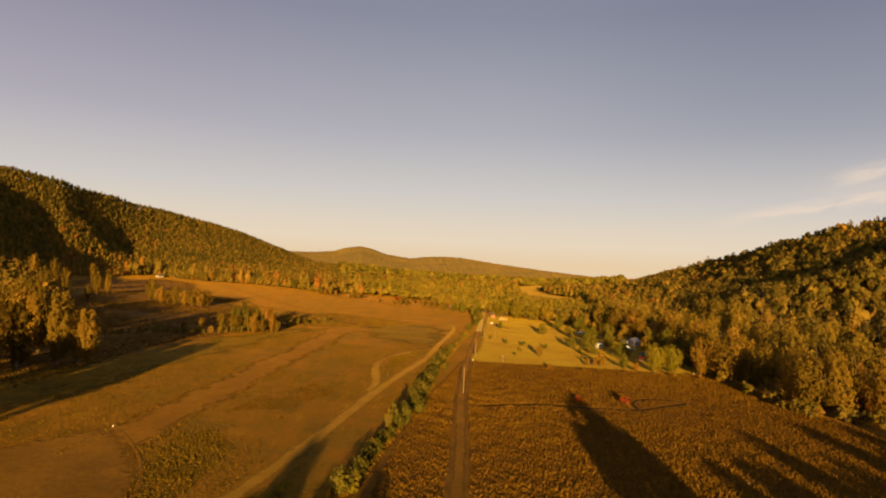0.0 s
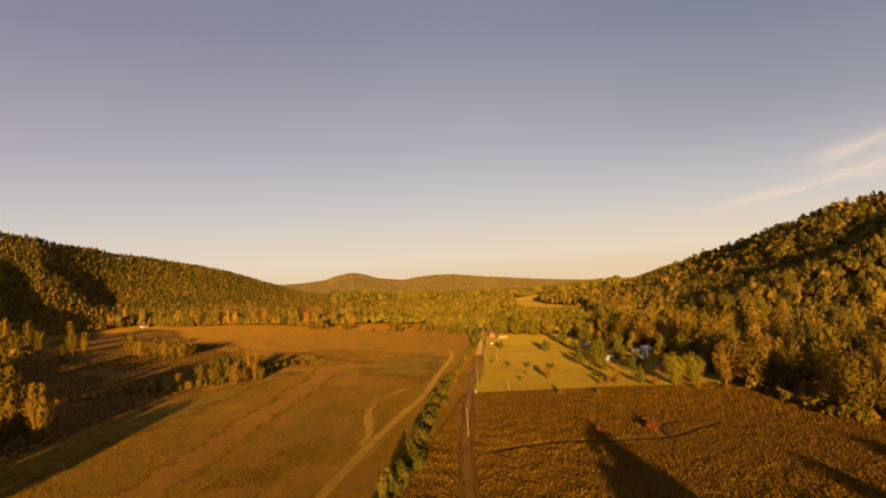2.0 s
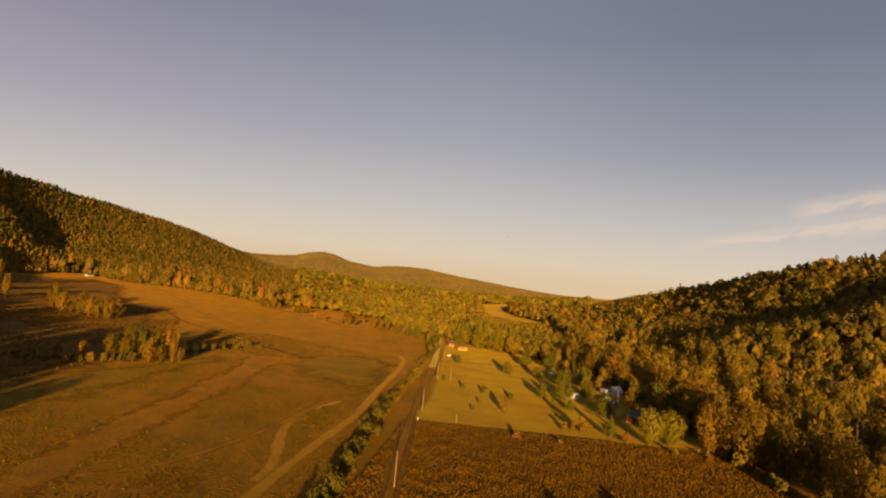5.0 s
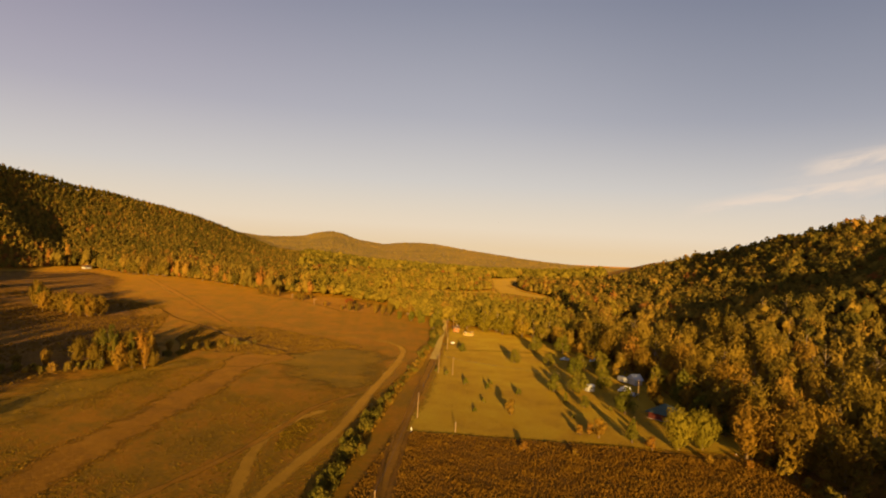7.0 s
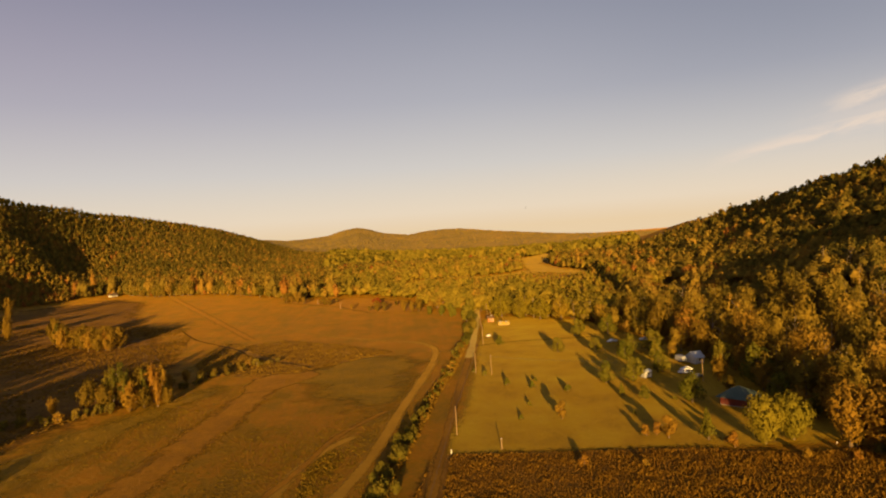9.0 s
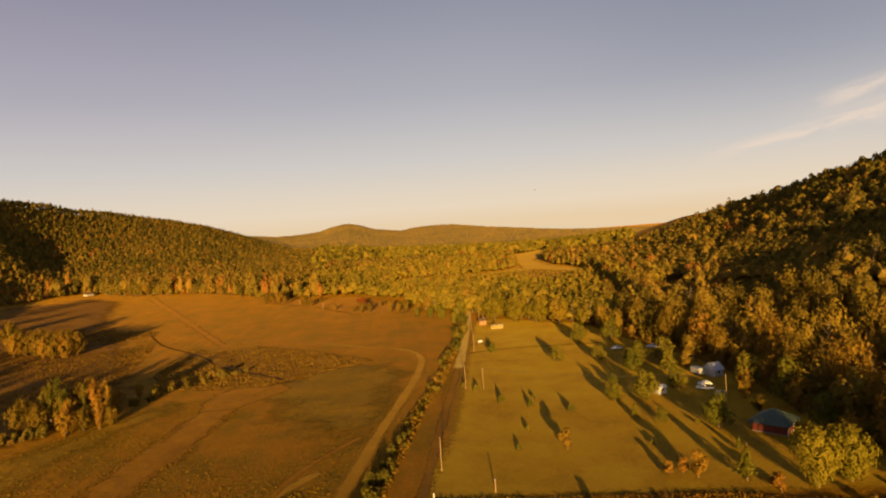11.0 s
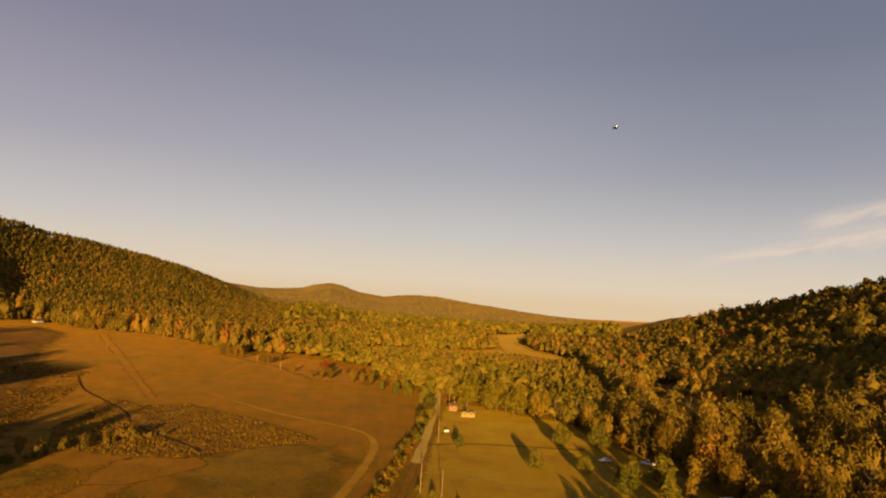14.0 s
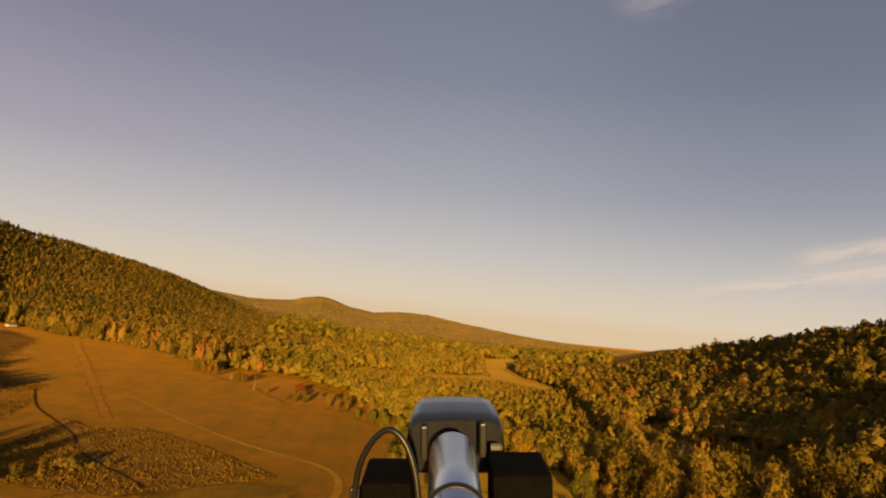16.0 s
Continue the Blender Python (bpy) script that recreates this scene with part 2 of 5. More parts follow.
leaf_single = foliage("autumn_leaves", [(0.0, (0.13, 0.105, 0.016)), (0.4, (0.225, 0.162, 0.022)), (0.8, (0.31, 0.20, 0.026)), (1.0, (0.33, 0.155, 0.025))], by_object=True, glow_through=0.26, lacy=1.9)
leaf_yellow = foliage("yellow_green_leaves", [(0.0, (0.20, 0.162, 0.016)), (1.0, (0.26, 0.20, 0.018))], by_object=True, glow_through=0.26, lacy=2.2)
leaf_orange = foliage("orange_leaves", [(0.0, (0.25, 0.155, 0.018)), (1.0, (0.29, 0.135, 0.018))], by_object=True, lacy=2.2)
leaf_dark = foliage("dark_evergreen_leaves", [(0.0, (0.045, 0.045, 0.010)), (1.0, (0.07, 0.062, 0.012))], by_object=True)
leaf_red = foliage("red_leaves", [(0.0, (0.20, 0.046, 0.014)), (1.0, (0.26, 0.055, 0.018))], by_object=True)
leaf_green = foliage("dull_green_leaves", [(0.0, (0.115, 0.112, 0.013)), (1.0, (0.20, 0.158, 0.018))], by_object=True, lacy=2.2)
leaf_hedge = foliage("hedge_leaves", [(0.0, (0.095, 0.088, 0.014)), (0.6, (0.15, 0.125, 0.017)), (1.0, (0.22, 0.155, 0.020))], by_object=True, glow_through=0.26, lacy=2.2)
leaf_dull = foliage("dull_brown_blades", [(0.0, (0.12, 0.070, 0.011)), (0.5, (0.19, 0.105, 0.014)), (1.0, (0.27, 0.148, 0.020))], glow_through=0.2)
leaf_brown = foliage("dry_grass_blades", [(0.0, (0.17, 0.082, 0.010)), (0.35, (0.225, 0.112, 0.013)), (0.7, (0.29, 0.150, 0.016)), (1.0, (0.34, 0.186, 0.021))], glow_through=0.38)
leaf_olive = foliage("olive_grass_blades", [(0.0, (0.150, 0.098, 0.009)), (0.6, (0.225, 0.140, 0.012)), (1.0, (0.305, 0.178, 0.016))], glow_through=0.25)
leaf_straw = foliage("straw_grass_blades", [(0.0, (0.19, 0.108, 0.012)), (0.6, (0.29, 0.160, 0.018)), (1.0, (0.38, 0.225, 0.030))], glow_through=0.3)
bark = surface("grey_brown_bark", [(0.3, (0.09, 0.06, 0.04)), (0.7, (0.22, 0.16, 0.10))], 1.5, 14, 0.95, 0.6, stretch=(1, 1, 0.25))


def meadow_ground():
    """Meadow: drifts of olive, ochre and rust, streaked along the way it is mown, with a fine mottle."""
    m = surface("meadow_ground", [(0.24, (0.138, 0.083, 0.005)), (0.36, (0.185, 0.106, 0.005)), (0.46, (0.222, 0.121, 0.005)), (0.52, (0.25, 0.126, 0.006)), (0.58, (0.278, 0.118, 0.006)), (0.64, (0.275, 0.136, 0.007)), (0.76, (0.355, 0.182, 0.010))], 0.07, 0.8, 0.95, 0.8, 0.1, bump_distance=0.4, fuzz=0.26, tight=0.50, swell=0.7)
    n, l = m.node_tree.nodes, m.node_tree.links
    b = n["Principled BSDF"]
    r = next(k for k in n if k.bl_idname == "ShaderNodeValToRGB")
    c, mp, streak = n.new("ShaderNodeTexCoord"), n.new("ShaderNodeMapping"), n.new("ShaderNodeTexNoise")
    mp.inputs["Rotation"].default_value, mp.inputs["Scale"].default_value = (0, 0, radians(9)), (0.30, 0.010, 0.05)
    mp.inputs["Location"].default_value = (0.3, 0.6, 0.41)
    streak.inputs["Scale"].default_value, streak.inputs["Detail"].default_value = 1.0, 7.0
    l.new(c.outputs["Object"], mp.inputs["Vector"]), l.new(mp.outputs[0], streak.inputs["Vector"])
    shift = n.new("ShaderNodeMath")
    shift.operation = "MULTIPLY_ADD"
    shift.inputs[1].default_value = 0.16
    off = n.new("ShaderNodeMath")
    off.operation = "SUBTRACT"
    off.inputs[1].default_value = 0.08
    l.new(r.inputs[0].links[0].from_socket, off.inputs[0])
    l.new(streak.outputs["Fac"], shift.inputs[0]), l.new(off.outputs[0], shift.inputs[2])
    l.new(shift.outputs[0], r.inputs[0])
    return m


soil = meadow_ground()
turf = fading(surface("mown_lawn", [(0.26, (0.205, 0.125, 0.009)), (0.42, (0.295, 0.175, 0.011)), (0.58, (0.355, 0.198, 0.012)), (0.74, (0.41, 0.232, 0.016))], 0.06, 1.6, 0.95, 0.6, 0.1, bump_distance=0.25, fuzz=0.31, tight=0.36, swell=1.0))
brown_grass = fading(surface("tall_russet_grass", [(0.3, (0.14, 0.066, 0.009)), (0.5, (0.21, 0.104, 0.012)), (0.7, (0.29, 0.150, 0.016))], 0.09, 1.6, 0.95, 0.9, 0.1, bump_distance=0.5, fuzz=0.26))
pasture = fading(surface("rough_brown_pasture", [(0.3, (0.118, 0.060, 0.007)), (0.5, (0.182, 0.091, 0.009)), (0.7, (0.250, 0.126, 0.012))], 0.06, 0.5, 0.95, 1.0, 0.1, bump_distance=0.6, fuzz=0.17, tight=0.4, swell=2.0), 0.1)
mown = fading(surface("mown_strip_grass", [(0.26, (0.188, 0.092, 0.006)), (0.5, (0.255, 0.122, 0.008)), (0.74, (0.318, 0.158, 0.012))], 0.07, 0.8, 0.95, 0.7, 0.1, bump_distance=0.4, fuzz=0.26, tight=0.4, swell=1.5), 0.12)
earth = fading(surface("bare_brown_earth", [(0.3, (0.15, 0.076, 0.007)), (0.5, (0.19, 0.096, 0.008)), (0.7, (0.24, 0.122, 0.011))], 0.08, 0.9, 0.95, 0.6, 0.1, bump_distance=0.3, fuzz=0.26, tight=0.4, swell=1.0), 0.4)
hay = fading(surface("golden_hay_stubble", [(0.3, (0.160, 0.105, 0.010)), (0.7, (0.225, 0.142, 0.014))], 0.03, 0.3, 0.95, 0.4, 0.1, fuzz=0.3), 0.1)
dirt = fading(surface("dirt_track", [(0.35, (0.20, 0.112, 0.010)), (0.65, (0.265, 0.152, 0.016))], 0.12, 2.0, 0.95, 0.4, 0.1, fuzz=0.3), 0.8)
scrub = fading(surface("scrubby_marsh_grass", [(0.35, (0.09, 0.048, 0.008)), (0.5, (0.19, 0.100, 0.014)), (0.65, (0.32, 0.178, 0.025))], 0.09, 0.7, 0.95, 0.8, 0.1, bump_distance=0.5, fuzz=0.26), 0.3)
greener = fading(surface("green_damp_grass", [(0.26, (0.150, 0.095, 0.007)), (0.5, (0.222, 0.132, 0.008)), (0.74, (0.285, 0.158, 0.010))], 0.07, 0.6, 0.95, 0.9, 0.1, bump_distance=0.5, fuzz=0.26, tight=0.4, swell=1.5), 0.05)
gravel = surface("pale_gravel_road", [(0.35, (0.31, 0.185, 0.05)), (0.65, (0.40, 0.25, 0.075))], 0.2, 5.0, 0.95, 0.4, 0.2, fuzz=0.3)
# dark brown for the ditch, and for a bank's shade on the russet field
ditch = fading(surface("ditch_and_bank_shade", [(0.35, (0.060, 0.030, 0.005)), (0.65, (0.11, 0.058, 0.008))], 0.3, 2.0, 0.95, 0.5, 0.02, fuzz=0.07), 0.8)
wood_pole = surface("weathered_pole_wood", [(0.3, (0.20, 0.125, 0.06)), (0.7, (0.31, 0.205, 0.11))], 0.8, 12, 0.9, 0.4, stretch=(1, 1, 0.15))

# ---- building helpers ----
rng = np.random.default_rng(7)


def thing(name, label, category, x=0, y=0, z=0, turn=0, group="", kind=""):
    ob = new(name)
    ob.matrix_world = pose(x, y, z, 0, 0, turn)
    return tagged(ob, label, category, group, kind)


def part(name, bm, material, parent, label=""):
    me = bpy.data.meshes.new(name)
    bm.to_mesh(me)
    bm.free()
    me.materials.append(material)
    ob = new(name, me)
    ob.parent = parent
    return tagged(ob, label)


def mesh_of(name, verts, faces, material, smooth=False):
    """A mesh from arrays; all faces have the same number of corners."""
    verts, faces = np.asarray(verts, np.float32), np.asarray(faces, np.int32)
    me = bpy.data.meshes.new(name)
    k = faces.shape[1]
    me.vertices.add(len(verts)), me.loops.add(faces.size), me.polygons.add(len(faces))
    me.vertices.foreach_set("co", verts.ravel())
    me.loops.foreach_set("vertex_index", faces.ravel())
    me.polygons.foreach_set("loop_start", np.arange(0, faces.size, k, dtype=np.int32))
    me.polygons.foreach_set("use_smooth", np.full(len(faces), smooth))
    me.materials.append(material)
    me.update(calc_edges=True)
    return me


def box(bm, sx, sy, sz, m=Matrix(), bevel=0.0):
    """A box standing on z = 0 of m."""
    got = bmesh.ops.create_cube(bm, size=1, matrix=m @ Matrix.Translation((0, 0, sz / 2)) @ Matrix.Diagonal((sx, sy, sz, 1)))
    if bevel:
        edges = {e for v in got["verts"] for e in v.link_edges}
        bmesh.ops.bevel(bm, geom=list(edges), offset=bevel, segments=2, affect="EDGES", profile=0.6)
    return bm


def tube(bm, points, radii, sides=7):
    """A tapered, bent tube through points, closed at both ends."""
    rings = []
    for i, (p, r) in enumerate(zip(points, radii)):
        a, b = Vector(points[max(i - 1, 0)]), Vector(points[min(i + 1, len(points) - 1)])
        q = (b - a).to_track_quat("Z", "Y")
        rings.append([bm.verts.new(Vector(p) + q @ Vector((r * math.cos(t), r * math.sin(t), 0))) for t in (2 * math.pi * k / sides for k in range(sides))])
    for lo, hi in zip(rings, rings[1:]):
        for k in range(sides):
            bm.faces.new((lo[k], lo[(k + 1) % sides], hi[(k + 1) % sides], hi[k]))
    bm.faces.new(rings[0][::-1]), bm.faces.new(rings[-1])
    return bm


# ---- terrain ----
CX, CY = 25.0, 100.0
# bearing, foot of the slope, crest distance, crest height
NEAR = np.array([(-180, 600, 1200, 20), (-90, 500, 1000, 140), (-60, 480, 1000, 170), (-40, 640, 1062, 171),
                 (-30, 860, 1225, 150), (-25, 1000, 1398, 141), (-20, 940, 1575, 128), (-15, 880, 1760, 110), (-11, 840, 1970, 77), (-8, 800, 2200, 50),
                 (-4, 760, 2000, 26), (0, 760, 1800, 10), (5, 900, 1800, 4), (12, 1100, 1900, 0), (16, 900, 1700, 5), (20, 620, 1500, 15), (25, 430, 1250, 47),
                 (30, 330, 1000, 61), (35, 270, 850, 82), (40, 240, 760, 96), (45, 215, 720, 107), (55, 200, 700, 118), (90, 220, 750, 115),
                 (180, 600, 1200, 20)], float)
# bearing, crest distance, crest height of the far hills
FAR = np.array([(-180, 3800, 60), (-40, 3800, 90), (-14, 3700, 85), (-9.5, 3700, 55), (-8, 3700, 56), (-6, 3700, 66), (-4.6, 3700, 92), (-3.4, 3700, 104), (-2.4, 3700, 92), (-1, 3700, 62), (1.2, 3600, 44),
                (2.6, 3600, 56), (4, 3600, 62), (6, 3500, 60), (9, 3300, 36), (14, 3000, 10), (19, 2800, -8), (24, 2700, -14), (60, 2700, 20), (180, 3800, 60)], float)


def smooth(a, b, v):
    s = np.clip((v - a) / (b - a), 0, 1)
    return s * s * (3 - 2 * s)


def ripple(x, y):
    """Gentle irregularity, in -1 to 1."""
    return (np.sin(x * 0.011 + 1.3 * np.sin(y * 0.006)) + np.sin(y * 0.013 + 1.7 * np.sin(x * 0.0071 + 1)) + 0.6 * np.sin((x + y) * 0.027) + 0.4 * np.sin((x - 1.3 * y) * 0.043)) / 3


def bearing(x, y):
    return np.degrees(np.arctan2(x - CX, y - CY)), np.hypot(x - CX, y - CY)


def slope_share(x, y):
    """How far up the near slopes a place lies: 0 on the valley floor, 1 on the crest."""
    b, r = bearing(x, y)
    foot, crest = np.interp(b, NEAR[:, 0], NEAR[:, 1]), np.interp(b, NEAR[:, 0], NEAR[:, 2])
    return (r - foot) / (crest - foot)


# knolls and spurs, set to throw shade on the slopes: x, y, height, radius
SPURS = [(-440, 640, 30, 90), (264, 440, 13, 46), (312, 388, 17, 40), (355, 380, 18, 36), (405, 415, 22, 44), (460, 452, 20, 48), (-545, 800, 34, 100), (-470, 1010, 20, 80)]


def height(x, y):
    x, y = np.asarray(x, float), np.asarray(y, float)
    b, r = bearing(x, y)
    top = np.interp(b, NEAR[:, 0], NEAR[:, 3])
    s = slope_share(x, y)
    up = np.where(s < 1, np.clip(s, 0, 1) ** 1.4, np.maximum(1 - 0.35 * (s - 1), 0.2))
    rough = smooth(0.05, 0.4, s)
    floor = -32 * smooth(1000, 2600, r)
    z = floor + top * up + ripple(x, y) * 5 * rough * np.clip(top / 90, 0, 1)
    for kx, ky, kz, kr in SPURS:
        z = z + kz * np.exp(-((x - kx) ** 2 + (y - ky) ** 2) / kr ** 2)
    fd, fz = np.interp(b, FAR[:, 0], FAR[:, 1]), np.interp(b, FAR[:, 0], FAR[:, 2])
    f = (r - 1900) / (fd - 1900)
    far = np.where(f < 1, np.clip(f, 0, 1) ** 1.1, np.maximum(1 - 0.5 * (f - 1), 0))
    return np.maximum(z, floor + (fz + 32) * far + ripple(x * 0.7, y * 0.7) * 4 * smooth(0.1, 0.5, f) * (f < 0.95) * 1.0)


angles = np.unique(np.concatenate([np.arange(-180, -50, 3.0), np.arange(-50, 60, 0.6), np.arange(60, 180, 3.0)]))
radii = np.concatenate([[0.0], np.geomspace(30, 4700, 150)])
A, R = np.meshgrid(np.radians(angles), radii[1:])
gx, gy = CX + R * np.sin(A), CY + R * np.cos(A)
gverts = np.concatenate([[[CX, CY, 0]], np.stack([gx, gy, height(gx, gy)], -1).reshape(-1, 3)])
na, idx = len(angles), 1 + np.arange(gx.size).reshape(gx.shape)
q = np.stack([idx[:-1], np.roll(idx[:-1], -1, 1), np.roll(idx[1:], -1, 1), idx[1:]], -1).reshape(-1, 4)[:, ::-1]
inner = np.stack([np.zeros(na, int), np.roll(idx[0], -1), idx[0]], -1)[:, ::-1]
ground_faces = np.concatenate([q[:, [0, 1, 2]], q[:, [0, 2, 3]], inner])
ground = tagged(new("ground", mesh_of("ground", gverts, ground_faces, soil, True)), "dry golden meadow and wooded valley slopes in autumn", "ground", kind="structure")

# ---- covers of the valley floor ----


def inside_polygon(px, py, poly):
    poly = np.asarray(poly, float)
    hit = np.zeros(px.shape, bool)
    for (x0, y0), (x1, y1) in zip(poly, np.roll(poly, -1, 0)):
        cross = (y0 > py) != (y1 > py)
        hit ^= cross & (px < (x1 - x0) * (py - y0) / (y1 - y0 + 1e-12) + x0)
    return hit


def edge_distance(px, py, poly, closed=True):
    poly = np.asarray(poly, float)
    best = np.full(px.shape, 1e9)
    for (x0, y0), (x1, y1) in zip(poly, np.roll(poly, -1, 0)) if closed else zip(poly, poly[1:]):
        dx, dy = x1 - x0, y1 - y0
        t = np.clip(((px - x0) * dx + (py - y0) * dy) / (dx * dx + dy * dy + 1e-9), 0, 1)
        best = np.minimum(best, np.hypot(px - x0 - t * dx, py - y0 - t * dy))
    return best


def with_inside(me, values):
    a = me.attributes.new("inside", "FLOAT", "POINT")
    a.data.foreach_set("value", np.asarray(values, np.float32))
    return me


def cover(name, poly, z, material, label, category, soft=4.0, step=3.0):
    """A patch of ground cover in the outline poly, thinning out over its border."""
    poly = np.array(poly, float)
    lo, hi = poly.min(0) - soft, poly.max(0) + soft
    xs, ys = np.arange(lo[0], hi[0] + step, step), np.arange(lo[1], hi[1] + step, step)
    X, Y = np.meshgrid(xs, ys)
    d = edge_distance(X, Y, poly) * np.where(inside_polygon(X, Y, poly), 1, -1)
    share = np.clip(0.5 + d / (2 * soft), 0, 1)
    ids = np.arange(X.size).reshape(X.shape)
    f = np.stack([ids[:-1, :-1], ids[:-1, 1:], ids[1:, 1:], ids[1:, :-1]], -1).reshape(-1, 4)
    f = f[(share.ravel()[f] > 0.02).any(1)]
    used, f = np.unique(f, return_inverse=True)
    me = mesh_of(name, np.stack([X.ravel()[used], Y.ravel()[used], np.maximum(height(X.ravel()[used], Y.ravel()[used]), 0) + z], -1), f.reshape(-1, 4), material)
    return tagged(new(name, with_inside(me, share.ravel()[used])), label, category, kind="structure")


def bend(points, n=8):
    """More points on a smooth line through the given ones."""
    p = [Vector((*q, 0)) for q in points]
    out = []
    for i in range(len(p) - 1):
        a, b, c, d = p[max(i - 1, 0)], p[i], p[i + 1], p[min(i + 2, len(p) - 1)]
        for k in range(n):
            t = k / n
            out.append(0.5 * (2 * b + (c - a) * t + (2 * a - 5 * b + 4 * c - d) * t * t + (3 * b - a - 3 * c + d) * t ** 3))
    return out + [p[-1]]


def strip(name, points, width, z, material, label, category, edge=0.5):
    """A way along points; its two borders thin out."""
    line = bend(points)
    verts, inside, faces = [], [], []
    for i, p in enumerate(line):
        t = (line[min(i + 1, len(line) - 1)] - line[max(i - 1, 0)]).normalized()
        side = Vector((t.y, -t.x, 0))
        w = (width(i / (len(line) - 1)) if callable(width) else width) * (1 + 0.12 * math.sin(i * 1.7) + 0.08 * math.sin(i * 0.6))
        for s, v in ((-0.5 - edge, 0.0), (-0.5, 0.45), (-0.2, 0.74), (0.2, 0.74), (0.5, 0.45), (0.5 + edge, 0.0)):
            c = p + side * (s * w)
            verts.append((c.x, c.y, max(float(height(c.x, c.y)), 0) + z))
            inside.append(v)
    for i in range(len(line) - 1):
        faces += [(6 * i + k, 6 * i + k + 1, 6 * i + k + 7, 6 * i + k + 6) for k in range(5)]
    return tagged(new(name, with_inside(mesh_of(name, verts, faces, material), inside)), label, category, kind="structure")


RUSSET = [(-30, -60), (-8, 110), (8, 180), (16, 215), (34, 285), (60, 279), (95, 273), (122, 262), (150, 262), (190, 240), (150, 190), (160, 100), (170, -60)]
LAWN = [(36, 284), (48, 330), (60, 400), (80, 520), (92, 530), (104, 522), (122, 500), (136, 488), (140, 440), (150, 390), (150, 330), (142, 268), (120, 268), (95, 274), (66, 279)]
cover("tall_grass_field", RUSSET, 0.05, brown_grass, "overgrown field of tall russet dry grass", "field", 3.0)
cover("lawn", LAWN, 0.07, turf, "mown yellow-green lawn beside the road", "lawn", 5.0)
cover("rough_pasture", [(-330, 930), (-262, 850), (-215, 710), (-172, 615), (-128, 530), (-94, 450), (-78, 400), (-88, 362), (-100, 330), (-112, 270), (-112, 200), (-150, 150), (-190, 250), (-260, 520), (-330, 700), (-380, 830)], 0.03, pasture, "rough brown pasture beside the woods", "field", 24.0, 6.0)
cover("damp_meadow", [(-130, 200), (-85, 330), (-50, 385), (-62, 345), (-95, 215), (-110, 130)], 0.04, greener, "greener damp strip of meadow grass", "field", 20.0)
cover("meadow_patch", [(20, 330), (32, 400), (22, 425), (-4, 430), (-14, 390), (0, 350)], 0.04, greener, "greener patch of meadow grass", "field", 22.0)
cover("marsh_patch", [(-80, 505), (-62, 488), (-42, 497), (-10, 470), (22, 434), (0, 418), (-20, 402), (-45, 405), (-64, 412), (-76, 440)], 0.06, scrub, "scrubby russet patch of marsh grass", "field", 4.0)
cover("bare_patch", [(-110, 60), (-95, 120), (-82, 144), (-69, 161), (-57, 146), (-46, 123), (-44, 60)], 0.08, earth, "bare brown earth at the end of the strip", "ground", 6.0, 2.0)
strip("dirt_track", [(-96, 122), (-84, 146), (-70, 163), (-57, 149), (-46, 125), (-43, 100), (-44, 70)], 0.9, 0.1, mown, "thin pale track curving round the bare earth", "track")
strip("mown_strip", [(-62, 140), (-58, 180), (-52, 218), (-46, 266), (-38.5, 312), (-31, 370), (-28, 400)], lambda s: 12.5 + 2 * s, 0.055, mown, "mown grass airstrip across the meadow", "airstrip", 0.3)
cover("mown_strip_end", [(-37, 372), (-39, 384), (-37, 396), (-31, 404), (-22, 407), (-14, 404), (-10, 397), (-12, 389), (-19, 382), (-24, 374)], 0.057, mown, "rounded mown end of the grass airstrip", "airstrip", 3.0, 1.5)
strip("dirt_track", [(-34, 95), (-24, 130), (-16, 160), (-5, 207), (6, 249), (16.5, 285), (26, 333), (38, 390), (43, 426), (40, 447), (30, 460), (-3, 487), (-48, 540), (-104, 616), (-160, 705), (-225, 850), (-315, 958)], lambda s: float(np.interp(s, [0, 0.5, 0.62, 0.72, 0.8], [3.9, 3.6, 2.6, 2.0, 1.2])), 0.09, dirt, "pale dirt track bending through the meadow", "track")
strip("dirt_track", [(-44, 212), (-30, 222), (-16, 246), (-3, 277), (6, 306), (20, 329)], 2.2, 0.085, mown, "faint dirt track through dry grass", "track")
strip("dirt_track", [(-64, 510), (-92, 570), (-128, 648), (-170, 738), (-214, 832), (-232, 872)], lambda s: 4.5 + 4.0 * s, 0.07, mown, "straight mown track leading to the woods", "track")
strip("dirt_track", [(-6, 214), (-4, 228), (-5, 257), (-3.5, 275), (2, 292), (11, 305)], 3.6, 0.083, dirt, "faint dirt track through dry grass", "track")
strip("ditch", [(-128, 578), (-104, 530), (-85, 504), (-64, 476), (-52, 452), (-38, 436), (-26, 424), (-16, 413)], 1.1, 0.095, ditch, "narrow dark ditch through the marsh grass", "ditch")
# these two dark strips paint in the shade of a bank
strip("ditch", [(30, 196), (48, 200), (64, 197), (80, 196), (93, 203), (101, 207)], 1.1, 0.09, ditch, "dark furrow across the russet field, with its bank's shade painted in", "ditch")
strip("ditch", [(80, 197), (82, 206), (88, 212), (99, 211), (101, 206)], 0.9, 0.093, ditch, "dark furrow across the russet field, with its bank's shade painted in", "ditch")
road_line = [(10, 90), (18, 150), (24, 205), (32, 262), (42, 322), (52, 378), (64, 446), (79, 546), (92, 640), (110, 760)]
strip("verge", road_line, 2.8, 0.10, earth, "worn brown verge along the road", "verge", 0.3)
road = strip("road", [(57, 405), (64, 446), (79, 546), (92, 640), (110, 760)], 3.6, 0.13, gravel, "pale gravel country road along the lawn", "road", 0.01)
